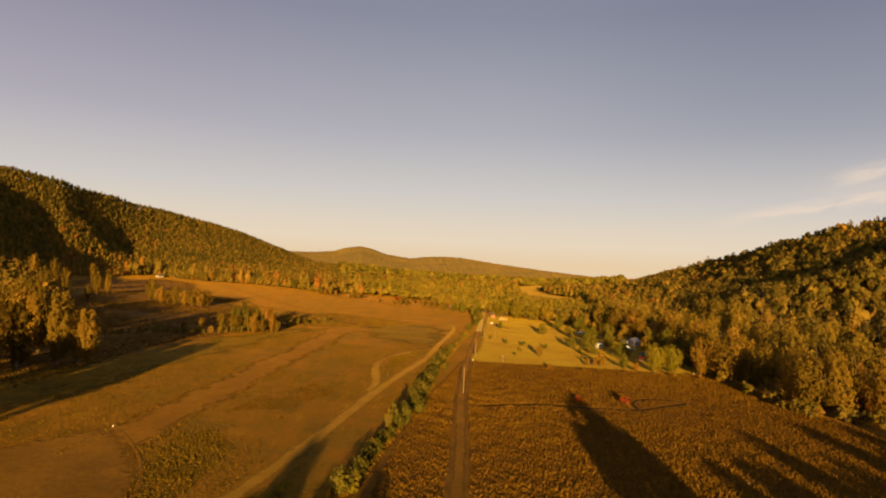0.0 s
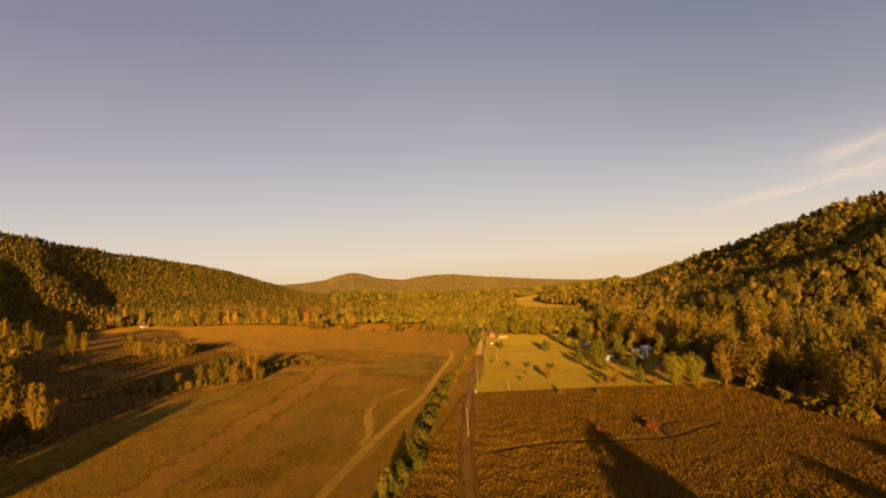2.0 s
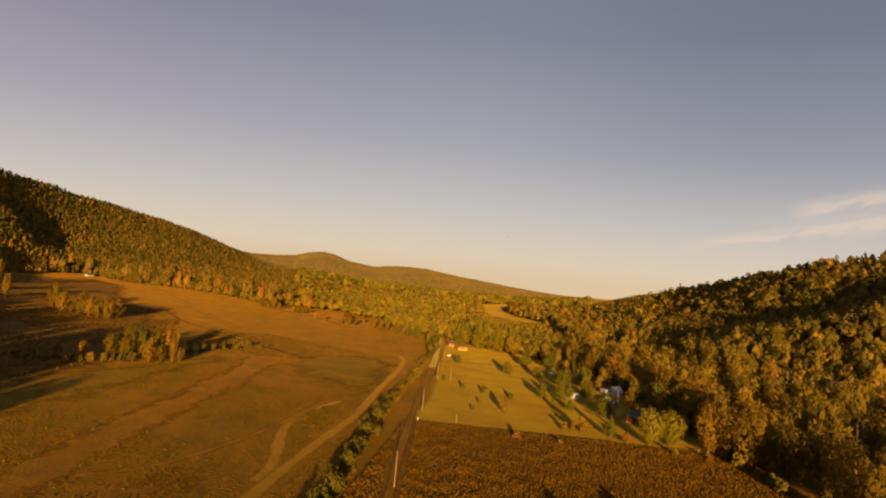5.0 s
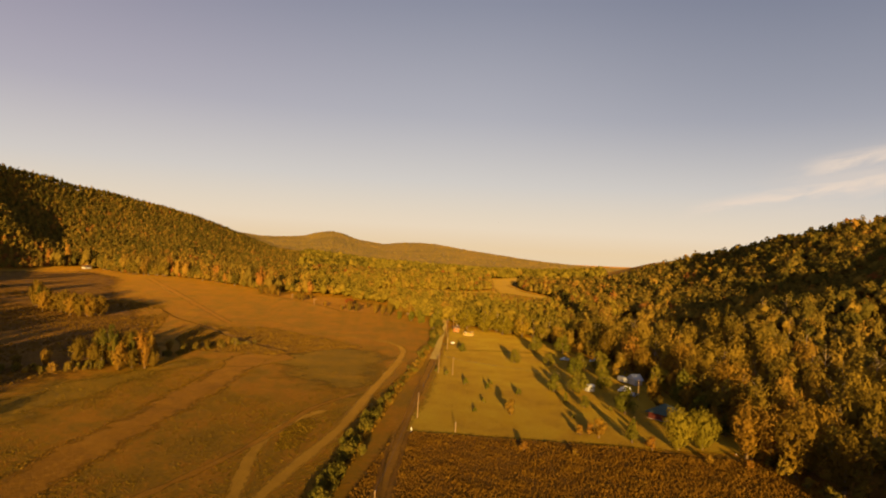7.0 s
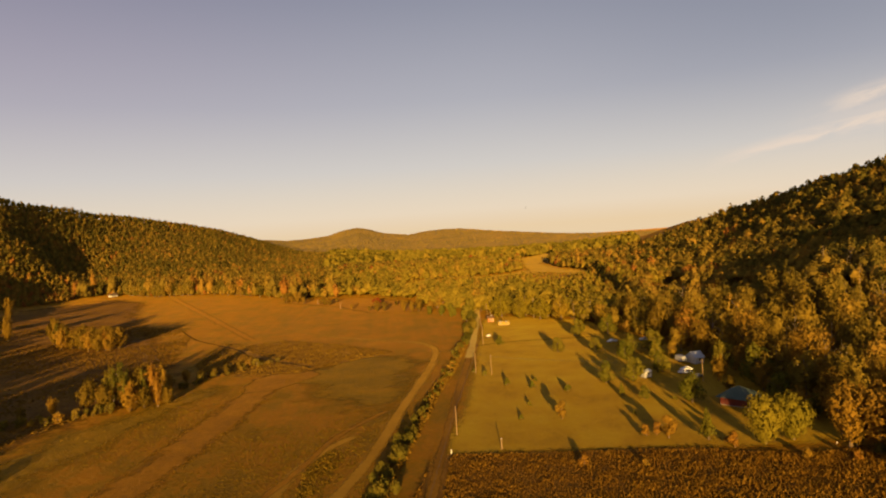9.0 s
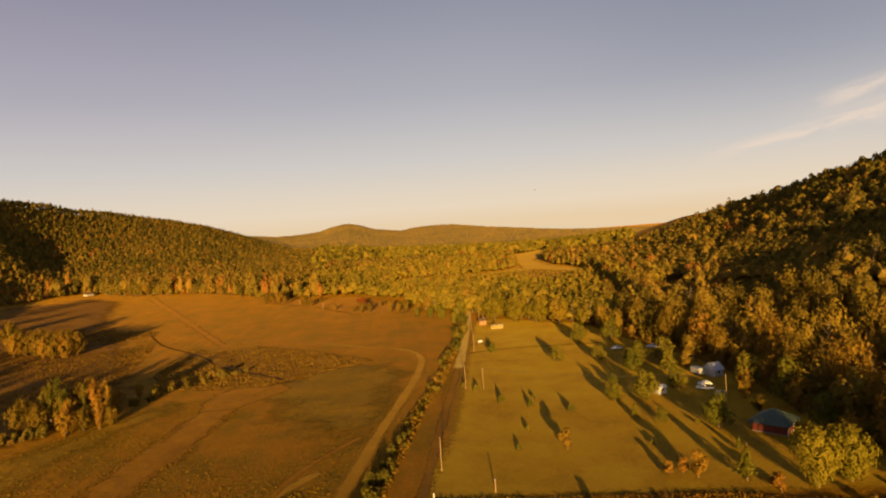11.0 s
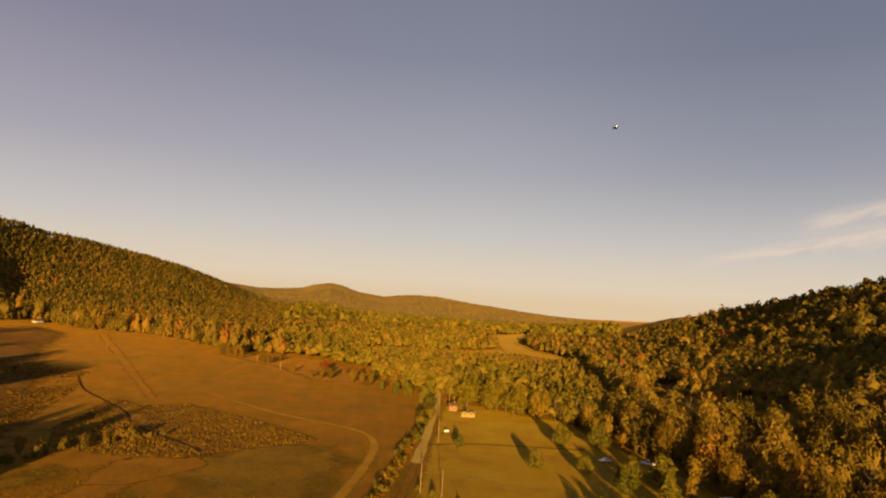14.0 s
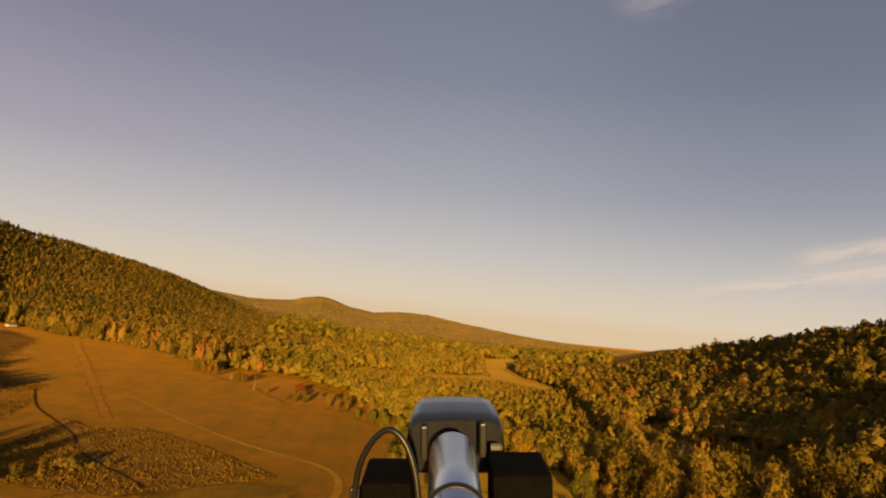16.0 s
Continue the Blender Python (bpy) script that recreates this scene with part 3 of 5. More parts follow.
strip("footpath", [(60, 432), (80, 436), (100, 435), (126, 432)], 1.1, 0.095, ditch, "thin dark wheel track across the lawn", "track", 0.6)
cover("far_field", [(244, 1217), (345, 1390), (272, 1134), (240, 1055), (231, 930), (248, 840), (229, 808), (207, 870), (192, 897), (206, 1005)], 0.5, hay, "distant golden hayfield between the woods", "field", 15, 12)
cover("hay_meadow", [(-82, 728), (-60, 748), (0, 724), (40, 645), (52, 590), (6, 600), (-28, 664)], 0.06, mown, "small golden hay meadow behind a row of trees", "field", 8, 4)
cover("creek_clearing", [(222, 545), (234, 545), (238, 585), (262, 636), (238, 628), (226, 580)], 0.3, dirt, "bare gravel bank beside the creek in the woods", "bank", 6, 6)

# ---- trees ----


def crown_cards(n, lumps, radius, tall, card, seed, quads=True, low=0.35):
    """Leaf clumps: small cards on the skins of several overlapping lumps that fill an egg-shaped crown."""
    g = np.random.default_rng(seed)
    centre = g.normal(size=(lumps, 3))
    centre /= np.linalg.norm(centre, axis=1)[:, None]
    centre *= (g.uniform(0.25, 0.75, lumps) ** 0.7)[:, None]
    size = g.uniform(0.34, 0.6, lumps)
    who = g.integers(0, lumps, n)
    d = g.normal(size=(n, 3))
    d /= np.linalg.norm(d, axis=1)[:, None]
    pts = centre[who] + d * (size[who] * g.uniform(0.75, 1.08, n))[:, None]
    nor = d + g.normal(size=(n, 3)) * 0.28
    nor /= np.linalg.norm(nor, axis=1)[:, None]
    pts = pts * (radius, radius, tall / 2) + (0, 0, tall * (0.5 + low))
    u = np.cross(nor, g.normal(size=(n, 3)))
    u /= np.linalg.norm(u, axis=1)[:, None]
    v = np.cross(nor, u)
    s = (card * g.uniform(0.55, 1.25, n))[:, None]
    if quads:
        corners = [pts - u * s - v * s * 0.6, pts + u * s * 0.7 - v * s, pts + u * s + v * s * 0.7, pts - u * s * 0.6 + v * s]
    else:
        corners = [pts - u * s - v * s * 0.7, pts + u * s - v * s * 0.6, pts + v * s * 1.2]
    return np.stack(corners, 1)


def scattered(name, protos, places, scales, turns, hues, material, label, category):
    """Many trees too many to count, joined into one piece of stuff."""
    k = protos[0].shape[1]
    blocks, hue = [], []
    which = rng.integers(0, len(protos), len(places))
    for i, proto in enumerate(protos):
        w = np.flatnonzero(which == i)
        c, s = np.cos(turns[w])[:, None, None], np.sin(turns[w])[:, None, None]
        p = proto[None] * 1.0
        x = p[..., 0] * c - p[..., 1] * s
        y = p[..., 0] * s + p[..., 1] * c
        sc = scales[w][:, None, None]
        out = np.stack([x * sc, y * sc, p[..., 2] * sc * (0.85 + 0.3 * ((w * 7) % 10)[:, None, None] / 10)], -1) + places[w][:, None, None]
        blocks.append(out.reshape(-1, 3))
        hue.append(np.repeat(hues[w], proto.shape[0] * k))
    verts = np.concatenate(blocks)
    me = mesh_of(name, verts, np.arange(len(verts)).reshape(-1, k), material)
    a = me.attributes.new("hue", "FLOAT", "POINT")
    a.data.foreach_set("value", np.concatenate(hue).astype(np.float32))
    return tagged(new(name, me), label, category, kind="stuff")


EDGE_LEFT = [(-400, 810), (-400, 850), (-362, 985), (-330, 975), (-269, 920), (-196, 895), (-108, 795), (-37, 690), (10, 640), (53, 578), (74, 566)]
WOODS = EDGE_LEFT + [(86, 552), (96, 530), (112, 505), (126, 494), (134, 470), (139, 440), (146, 425), (149, 400), (150, 370), (152, 340), (150, 300), (146, 280), (142, 235), (146, 200), (160, 184), (170, 120), (180, 0), (190, -80), (900, -80), (1500, 400), (1500, 2400), (-1600, 2400), (-1600, 0), (-230, 0), (-185, 100), (-160, 180), (-172, 250), (-200, 330), (-222, 400), (-246, 470), (-272, 545), (-302, 590), (-322, 650), (-352, 720)]
CLEARINGS = [[(240, 1222), (350, 1400), (282, 1134), (250, 1055), (240, 935), (256, 840), (229, 795), (200, 862), (184, 890), (200, 1005)], [(-86, 720), (-62, 752), (2, 728), (44, 648), (56, 580), (0, 595), (-34, 660)], [(218, 530), (238, 530), (244, 585), (270, 642), (232, 634), (220, 580)], [(146, 262), (180, 240), (178, 225), (150, 215)]]

# young growth, about half as tall as the woods round it
YOUNG = [[(110, 520), (185, 520), (260, 850), (160, 735)], [(205, 440), (262, 440), (262, 540), (244, 600), (215, 560)], [(-40, 640), (-10, 590), (60, 560), (50, 600), (20, 640), (-30, 690)]]


# rough shrubland on the valley floor, knee to head high
SHRUBLAND = [(15, 800), (55, 725), (110, 722), (190, 735), (228, 800), (218, 880), (165, 866), (126, 848), (90, 885), (40, 845)]
HAY_STRIP = [(28, 838), (58, 900), (80, 945), (108, 930), (132, 880), (165, 897), (192, 930), (218, 888), (200, 868), (165, 866), (126, 848), (100, 890), (82, 905), (62, 868), (40, 830)]
CLEARINGS.append(HAY_STRIP)
cover("hay_strip", HAY_STRIP, 0.3, hay, "golden grass strip winding between the valley woods", "field", 6, 5)


def in_woods(x, y):
    ok = inside_polygon(x, y, WOODS)
    for c in CLEARINGS:
        ok &= ~inside_polygon(x, y, c)
    return ok


def jittered(x0, x1, y0, y1, step):
    X, Y = np.meshgrid(np.arange(x0, x1, step), np.arange(y0, y1, step))
    X[1::2] += step / 2
    return (X + rng.uniform(-0.42, 0.42, X.shape) * step).ravel(), (Y + rng.uniform(-0.42, 0.42, Y.shape) * step).ravel()


def woods(name, x, y, keep, protos, size, spread, label, material=None):
    x, y = x[keep], y[keep]
    z = height(x, y)
    n = len(x)
    drift = 0.5 + 0.5 * ripple(x * 2.2, y * 2.2)
    small = np.ones(n)
    for poly in YOUNG:
        small[inside_polygon(x, y, poly)] = 0.5
    small[inside_polygon(x, y, SHRUBLAND)] = 0.24
    hues = np.clip(0.12 + 0.32 * drift + 0.22 * (1 - smooth(0.02, 0.3, slope_share(x, y))) + rng.normal(0, 0.25, n), 0, 1)
    hues = np.clip(hues - 0.05 * smooth(-100, -350, x), 0, 1)  # darker and more olive on the left-hand hill
    return scattered(name, protos, np.stack([x, y, z], -1), small * size * rng.uniform(1 - spread, 1 + spread, n), rng.uniform(0, 6.28, n), hues, material or leaf_forest, label, "forest")


def core(radius, tall, low, seed, fine=1):
    """The lumpy heart of twigs and leaves under the outer clumps."""
    bm = bmesh.new()
    bmesh.ops.create_icosphere(bm, subdivisions=fine, radius=1)
    g = np.random.default_rng(seed)
    lobes = g.normal(size=(9, 3))
    lobes /= np.linalg.norm(lobes, axis=1)[:, None]
    bump = {v: 0.66 + 0.24 * max(0.0, float(np.max(lobes @ np.array(v.co)))) ** 4 + g.uniform(-0.07, 0.07) for v in bm.verts}
    for v in bm.verts:
        v.co *= bump[v]
        v.co.xy *= 1.12 - 0.72 * max(v.co.z, 0.0)
    out = np.array([[v.co for v in f.verts] for f in bm.faces])
    bm.free()
    return out * (radius, radius, tall / 2) + (0, 0, tall * (0.5 + low))


def lumps(radius, tall, low, seed, count=3):
    """Several overlapping hearts of unlike size, leaning apart, for an uneven outline with dark clefts."""
    g = np.random.default_rng(seed)
    out = []
    for k in range(count):
        u, a = g.uniform(0.5, 0.8), k * 6.28 / count + g.uniform(-0.6, 0.6)
        lift = g.uniform(0.0, 0.42) if k else 0.34
        out.append(core(radius * u, tall * u * 0.82, 0.0, seed * 7 + k) + (np.cos(a) * radius * g.uniform(0.2, 0.55), np.sin(a) * radius * g.uniform(0.2, 0.55), tall * (low + lift)))
    return np.concatenate(out)


def cards_at(pts, nor, card, g, quads, upright=0.0):
    """Small leaf cards at pts, facing nor; upright ones are drawn out along z."""
    n = len(pts)
    nor = nor * (1, 1, 0.5)  # leaves hang more than they lie
    nor = nor / np.linalg.norm(nor, axis=1)[:, None]
    along = g.normal(size=(n, 3)) * (1 - upright) + np.array([0, 0, 1.0]) * upright * 1.5
    u = np.cross(nor, along)
    u /= np.linalg.norm(u, axis=1)[:, None]
    v = np.cross(u, nor)
    s = (card * g.uniform(0.55, 1.25, n))[:, None]
    t = s * (1 + 0.9 * upright)
    if quads:
        return np.stack([pts - u * s * 0.9 - v * t * 0.6, pts + u * s * 0.7 - v * t, pts + u * s + v * t * 0.7, pts - u * s * 0.6 + v * t], 1)
    return np.stack([pts - u * s - v * t * 0.7, pts + u * s - v * t * 0.6, pts + v * t * 1.2], 1)


def crown_round(n, radius, tall, card, seed, low=0.05, quads=False):
    """A rounded crown with a few soft swellings, as hillside oaks have it from afar."""
    g = np.random.default_rng(seed)
    d = g.normal(size=(n, 3))
    d /= np.linalg.norm(d, axis=1)[:, None]
    d[:, 2] = np.where(d[:, 2] < -0.35, -d[:, 2], d[:, 2])
    lobes = g.normal(size=(9, 3))
    lobes /= np.linalg.norm(lobes, axis=1)[:, None]
    out = 0.80 + 0.30 * np.maximum(np.max(d @ lobes.T, axis=1), 0) ** 4 + g.uniform(-0.09, 0.09, n)
    pts = d * out[:, None]
    pts[:, :2] *= (1.12 - 0.72 * np.clip(pts[:, 2:], 0, 1))
    pts = pts * (radius, radius, tall / 2) + (0, 0, tall * (0.5 + low))
    return cards_at(pts, d + (lobes[np.argmax(d @ lobes.T, axis=1)] * 0.35) + g.normal(size=(n, 3)) * 0.14, card, g, quads)


def crown_plumes(n, radius, tall, card, seed, plumes=8, low=0.1, quads=False, fat=0.34):
    """A feathery crown: slender plumes of leaves that fan out and up from the trunk."""
    g = np.random.default_rng(seed)
    a = np.arange(plumes) * 2.4 + g.uniform(-0.4, 0.4, plumes)
    spread = radius * np.sqrt(np.linspace(0.02, 1.0, plumes)) * g.uniform(0.75, 1.1, plumes)
    top = tall * (1.0 - 0.36 * (spread / radius) ** 2) * g.uniform(0.88, 1.05, plumes)
    who = g.integers(0, plumes, n)
    s = g.uniform(0, 1, n) ** 0.75
    axis = np.stack([np.cos(a[who]) * spread[who] * s ** 0.7, np.sin(a[who]) * spread[who] * s ** 0.7, tall * low + (top[who] - tall * low) * s], -1)
    d = g.normal(size=(n, 3)) * (1, 1, 0.5)
    d /= np.linalg.norm(d, axis=1)[:, None]
    thick = radius * (0.08 + fat * np.sin(np.pi * np.clip(s * 0.82 + 0.12, 0, 1)) ** 0.8) * g.uniform(0.6, 1.1, n)
    pts = axis + d * thick[:, None]
    outward = (pts - (0, 0, tall * 0.42)) / (radius, radius, tall * 0.6)
    outward /= np.linalg.norm(outward, axis=1)[:, None] + 1e-6
    return cards_at(pts, d * 0.45 + outward * 0.9 + g.normal(size=(n, 3)) * 0.14, card, g, quads, 0.6)


far_protos = [np.concatenate([core(0.30, 0.66, 0.06, i), crown_round(16, 0.29 + 0.04 * (i % 3), 0.78, 0.10, 100 + i, 0.06)]) for i in range(10)]
dot_protos = [np.concatenate([core(0.40, 0.72, 0.05, i), crown_round(12, 0.4, 0.75, 0.2, 300 + i)]) for i in range(8)]
hill_protos = [np.concatenate([lumps(0.36 + 0.05 * (i % 3), 0.80, 0.03, 20 + i, 3 + i % 2), crown_round(40, 0.29 + 0.04 * (i % 3), 0.84, 0.05, 400 + i, 0.05)]) for i in range(10)]
mid_protos = [np.concatenate([core(0.22, 0.62, 0.14, i, 2), crown_plumes(220, 0.25 + 0.03 * (i % 3), 1.0, 0.028, 200 + i, 9 + i % 3)]) for i in range(4)] + [np.concatenate([lumps(0.32, 0.84, 0.04, 90 + i, 4), crown_round(150, 0.26 + 0.03 * (i % 3), 0.80, 0.036, 230 + i)]) for i in range(5)]
big_protos = [np.concatenate([core(0.17, 0.66, 0.12, i, 2), core(0.10, 0.40, 0.5, 9 + i), crown_plumes(420, 0.23 + 0.035 * (i % 3), 1.0, 0.024, 500 + i, 9 + i % 4, 0.12)]) for i in range(6)]
low_protos = [np.concatenate([core(0.24, 0.5, 0.06, i), crown_plumes(100, 0.36, 1.0, 0.052, 540 + i, 8, 0.04)]) for i in range(6)]
edge_protos = [np.concatenate([core(0.20, 0.52, 0.12, i), crown_plumes(84, 0.27, 1.0, 0.052, 260 + i, 7)]) for i in range(5)] + hill_protos[:3]


def seen_side(x, y, reach):
    b, r = bearing(x, y)
    crest = np.interp(b, NEAR[:, 0], NEAR[:, 2])
    return (b > -44) & (b < 58) & (r < np.where(crest < 1700, crest + 30, crest)) & (r < reach)


x, y = jittered(60, 700, 60, 780, 10.2)
b, r = bearing(x, y)
front = in_woods(x, y) & (b > -8) & (b < 64) & (r < 390)
woods("riverside_woods", x, y, front & (slope_share(x, y) < 0.12), big_protos, 17.5, 0.40, "tall feathery tawny woods at the foot of the slope", leaf_tawny)
x, y = jittered(60, 700, 60, 780, 6.6)
b, r = bearing(x, y)
front = in_woods(x, y) & (b > -8) & (b < 64) & (r < 390)
foot = slope_share(x, y) < 0.12
woods("understory", x, y, front & foot, low_protos, 8.5, 0.35, "low tawny undergrowth beneath the woods", leaf_tawny)
woods("hillside_woods", x, y, front & ~foot, mid_protos, 13, 0.45, "mixed olive and rust woods on the slope")
# unseen woods, added so that the wood's front to the north lies in shade
x, y = jittered(150, 290, -60, 175, 8.5)
b, r = bearing(x, y)
woods("southern_woods", x, y, in_woods(x, y) & ~((b < 64) & (r < 390)), edge_protos, 17, 0.3, "tall tawny woods out of view along the russet field", leaf_tawny)
x, y = jittered(-40, 700, 60, 900, 6.2)
b, r = bearing(x, y)
valley = inside_polygon(x, y, [(-40, 560), (-40, 900), (180, 900), (190, 480), (100, 480)])
middle = in_woods(x, y) & (b > -8) & (b < 62) & (r >= 390) & (r < 560)
woods("riverside_woods", x, y, middle & ~valley, hill_protos, 12.5, 0.34, "mixed tawny autumn woods at the foot of the slope")
x, y = jittered(-40, 200, 470, 910, 6.4)
b, r = bearing(x, y)
valley = inside_polygon(x, y, [(-40, 560), (-40, 900), (180, 900), (190, 480), (100, 480)])
woods("valley_woods", x, y, in_woods(x, y) & valley & (r >= 390) & (r < 800), hill_protos + mid_protos[:2], 12.0, 0.46, "golden autumn woods beyond the lawn", leaf_valley)
x, y = jittered(-100, 800, 80, 1300, 6.5)
b, r = bearing(x, y)
valley = inside_polygon(x, y, [(-40, 560), (-40, 900), (180, 900), (190, 480), (100, 480)]) & (r < 800)
keep = in_woods(x, y) & seen_side(x, y, 1100) & (r >= 560) & (b > -6) & ~valley
golden = keep & (rng.random(len(x)) < 0.85 * (1 - smooth(170, 330, x)) * (1 - smooth(0.02, 0.3, slope_share(x, y))))
woods("valley_forest", x, y, golden, far_protos, 12.5, 0.32, "golden woods along the valley floor", leaf_valley)
keep &= ~golden
woods("hillside_forest", x, y, keep & (r < 700), hill_protos, 11.5, 0.5, "olive and rust coloured hillside forest")
woods("hillside_forest", x, y, keep & (r >= 700), far_protos, 11.5, 0.48, "olive and rust coloured hillside forest")
x, y = jittered(-1100, 100, 450, 2000, 6.0)
b, r = bearing(x, y)
keep = in_woods(x, y) & seen_side(x, y, 1900) & (b <= -6) & (r > 520)
golden = rng.random(len(x)) < 0.8 * smooth(-300, 60, x) * (1 - smooth(0.0, 0.22, slope_share(x, y)))
woods("hillside_forest", x, y, keep & ~golden, far_protos, 9.6, 0.24, "olive and rust coloured hillside forest")
woods("valley_forest", x, y, keep & golden, far_protos, 11.0, 0.34, "golden woods along the foot of the hill", leaf_golden)
x, y = jittered(-420, -120, 60, 640, 8.0)
b, r = bearing(x, y)
woods("meadow_edge_woods", x, y, in_woods(x, y) & (b > -75) & (r <= 520), far_protos, 15, 0.35, "shaded autumn woods along the meadow's edge")
x, y = jittered(-150, 900, 1100, 2100, 14.0)
b, r = bearing(x, y)
keep = in_woods(x, y) & (b > -6) & (b < 21) & (r >= 1100) & (r < 2000)
woods("valley_forest", x, y, keep, dot_protos, 17, 0.35, "distant autumn woods across the valley", leaf_valley)

# the tall front of the woods along the far side of the meadow
x, y = jittered(-420, 70, 560, 1040, 9.0)
depth = edge_distance(x, y, EDGE_LEFT[2:], False)
front_protos = [np.concatenate([core(0.17, 0.62, 0.14, 70 + i, 2), crown_plumes(120, 0.23, 1.0, 0.042, 700 + i, 6, 0.05)]) for i in range(6)] + [np.concatenate([lumps(0.27, 0.9, 0.02, 80 + i, 4), crown_round(90, 0.21 + 0.03 * (i % 3), 0.92, 0.04, 740 + i, 0.02)]) for i in range(2)]
woods("meadow_front_woods", x, y, in_woods(x, y) & (depth < 34) & (x < 20), front_protos, 20, 0.38, "tall golden and olive trees fronting the far meadow")

# canopy of the far hills, too far off for single trees
ca, cr = np.meshgrid(np.radians(np.arange(-17, 27, 0.16)), np.arange(1850, 3900, 17.0))
cr = cr + rng.uniform(-7, 7, cr.shape)
cx, cy = CX + cr * np.sin(ca), CY + cr * np.cos(ca)
cz = height(cx, cy) + rng.uniform(1, 6, cr.shape)
ids = np.arange(cx.size).reshape(cx.shape)
cf = np.stack([ids[:-1, :-1], ids[1:, :-1], ids[1:, 1:], ids[:-1, 1:]], -1).reshape(-1, 4)
canopy = mesh_of("far_forest", np.stack([cx, cy, cz], -1).reshape(-1, 3), cf, leaf_canopy)
tagged(new("far_forest", canopy), "far wooded hills in golden brown, lightened for haze", "forest", kind="stuff")

# pale bare stems and branches standing among the leaves
stem_bark = surface("pale_grey_bark", [(0.3, (0.16, 0.115, 0.07)), (0.7, (0.28, 0.21, 0.135))], 0.8, 6, 0.9, 0.2, stretch=(1, 1, 0.3))


def bare_stem(seed):
    g = np.random.default_rng(seed)
    def spike(base, tip, w):
        base, tip = np.array(base, float), np.array(tip, float)
        side = np.cross(tip - base, g.normal(size=3))
        side *= w / np.linalg.norm(side)
        other = np.cross(tip - base, side)
        other *= w / np.linalg.norm(other)
        return [[base - side, base + side, tip], [base - other, base + other, tip]]
    top = np.array([g.uniform(-0.06, 0.06), g.uniform(-0.06, 0.06), 1.0])
    out = spike((0, 0, 0), top, 0.013)
    for k in range(9):
        s, a = g.uniform(0.3, 0.85), k * 2.4 + g.uniform(-0.4, 0.4)
        reach = (1.05 - s) * g.uniform(0.25, 0.42)
        out += spike(top * s, top * s + (np.cos(a) * reach, np.sin(a) * reach, reach * g.uniform(0.9, 1.5)), 0.006)
    return np.array(out)


x, y = jittered(60, 420, 110, 560, 15.0)
b, r = bearing(x, y)
woods("bare_stems", x, y, in_woods(x, y) & (slope_share(x, y) < 0.25) & (r < 420) & (b < 60), [bare_stem(i) for i in range(6)], 15.5, 0.22, "pale bare stems and branches among the autumn leaves", stem_bark)

# ---- single trees and shrubs ----


def leaf_mesh(name, cards, material):
    return mesh_of(name, cards.reshape(-1, 3), np.arange(cards.shape[0] * 4).reshape(-1, 4), material)


def build_tree(name, label, group, material, tall, radius, low, cards, card, lumps, seed, category="tree", cone=False, plumes=0, x=0, y=0, turn=0, size=1.0):
    """A tree of the given height: a tapered, slightly bent trunk, limbs, and a crown of leaf clumps."""
    g = random.Random(seed)
    tree = thing(name, label, category, x, y, float(height(x, y)), turn, group)
    tree.scale = (size, size, size)
    bm = bmesh.new()
    lean = (g.uniform(-0.04, 0.04) * tall, g.uniform(-0.04, 0.04) * tall)
    top = tall * (0.86 if cone else 0.72)
    thick = tall * 0.018 + 0.05
    spine = [Vector((lean[0] * s * s, lean[1] * s * s, top * s - 0.15 * (s == 0))) for s in (0, 0.15, 0.4, 0.7, 1.0)]
    tube(bm, spine, [thick * 1.35, thick, thick * 0.8, thick * 0.5, thick * 0.15])
    part("trunk", bm, bark, tree)
    for k in range(0 if cone else 5):
        bm = bmesh.new()
        s = 0.35 + 0.1 * k
        base = spine[0].lerp(spine[-1], s)
        a = k * 2.4 + g.uniform(-0.4, 0.4)
        reach = radius * g.uniform(0.55, 0.85)
        tip = base + Vector((math.cos(a) * reach, math.sin(a) * reach, tall * g.uniform(0.14, 0.24)))
        mid = base.lerp(tip, 0.5) - Vector((0, 0, tall * 0.02))
        tube(bm, [base, mid, tip], [thick * 0.42, thick * 0.28, thick * 0.08], 5)
        part("limb", bm, bark, tree)
    if plumes:
        c = crown_plumes(cards, radius, tall, card, seed, plumes, low + 0.04, True, 0.26) + (lean[0] * 0.6, lean[1] * 0.6, 0)
        crown = new("crown", leaf_mesh("crown", c, material))
        crown.parent = tree
        return tree
    c = crown_cards(cards, lumps, 1.0, 1.0, card / radius, seed, True, 0.0)
    mids = c.mean(1, keepdims=True)
    span = tall * (1 - low)
    if cone:
        gap = np.clip(1.04 - mids[..., 2:], 0.05, 1.0) / 0.8
        new_mid = mids * [1, 1, 1]
        new_mid[..., :2] *= gap * 0.8
    else:
        new_mid = mids
    c = (c - mids) * radius + new_mid * (radius * 0.86, radius * 0.86, span * 0.84) + (lean[0] * 0.6, lean[1] * 0.6, tall * low - span * 0.03)
    crown = new("crown", leaf_mesh("crown", c, material))
    crown.parent = tree
    return tree


def plant(proto, spots):
    """Copies of a tree: x, y and height in metres relative to the first one's."""
    for x, y, s in spots:
        copy_thing(proto, pose(x, y, float(height(x, y)), 0, 0, rng.uniform(0, 360)) @ Matrix.Diagonal((s, s, s * rng.uniform(0.9, 1.12), 1)))


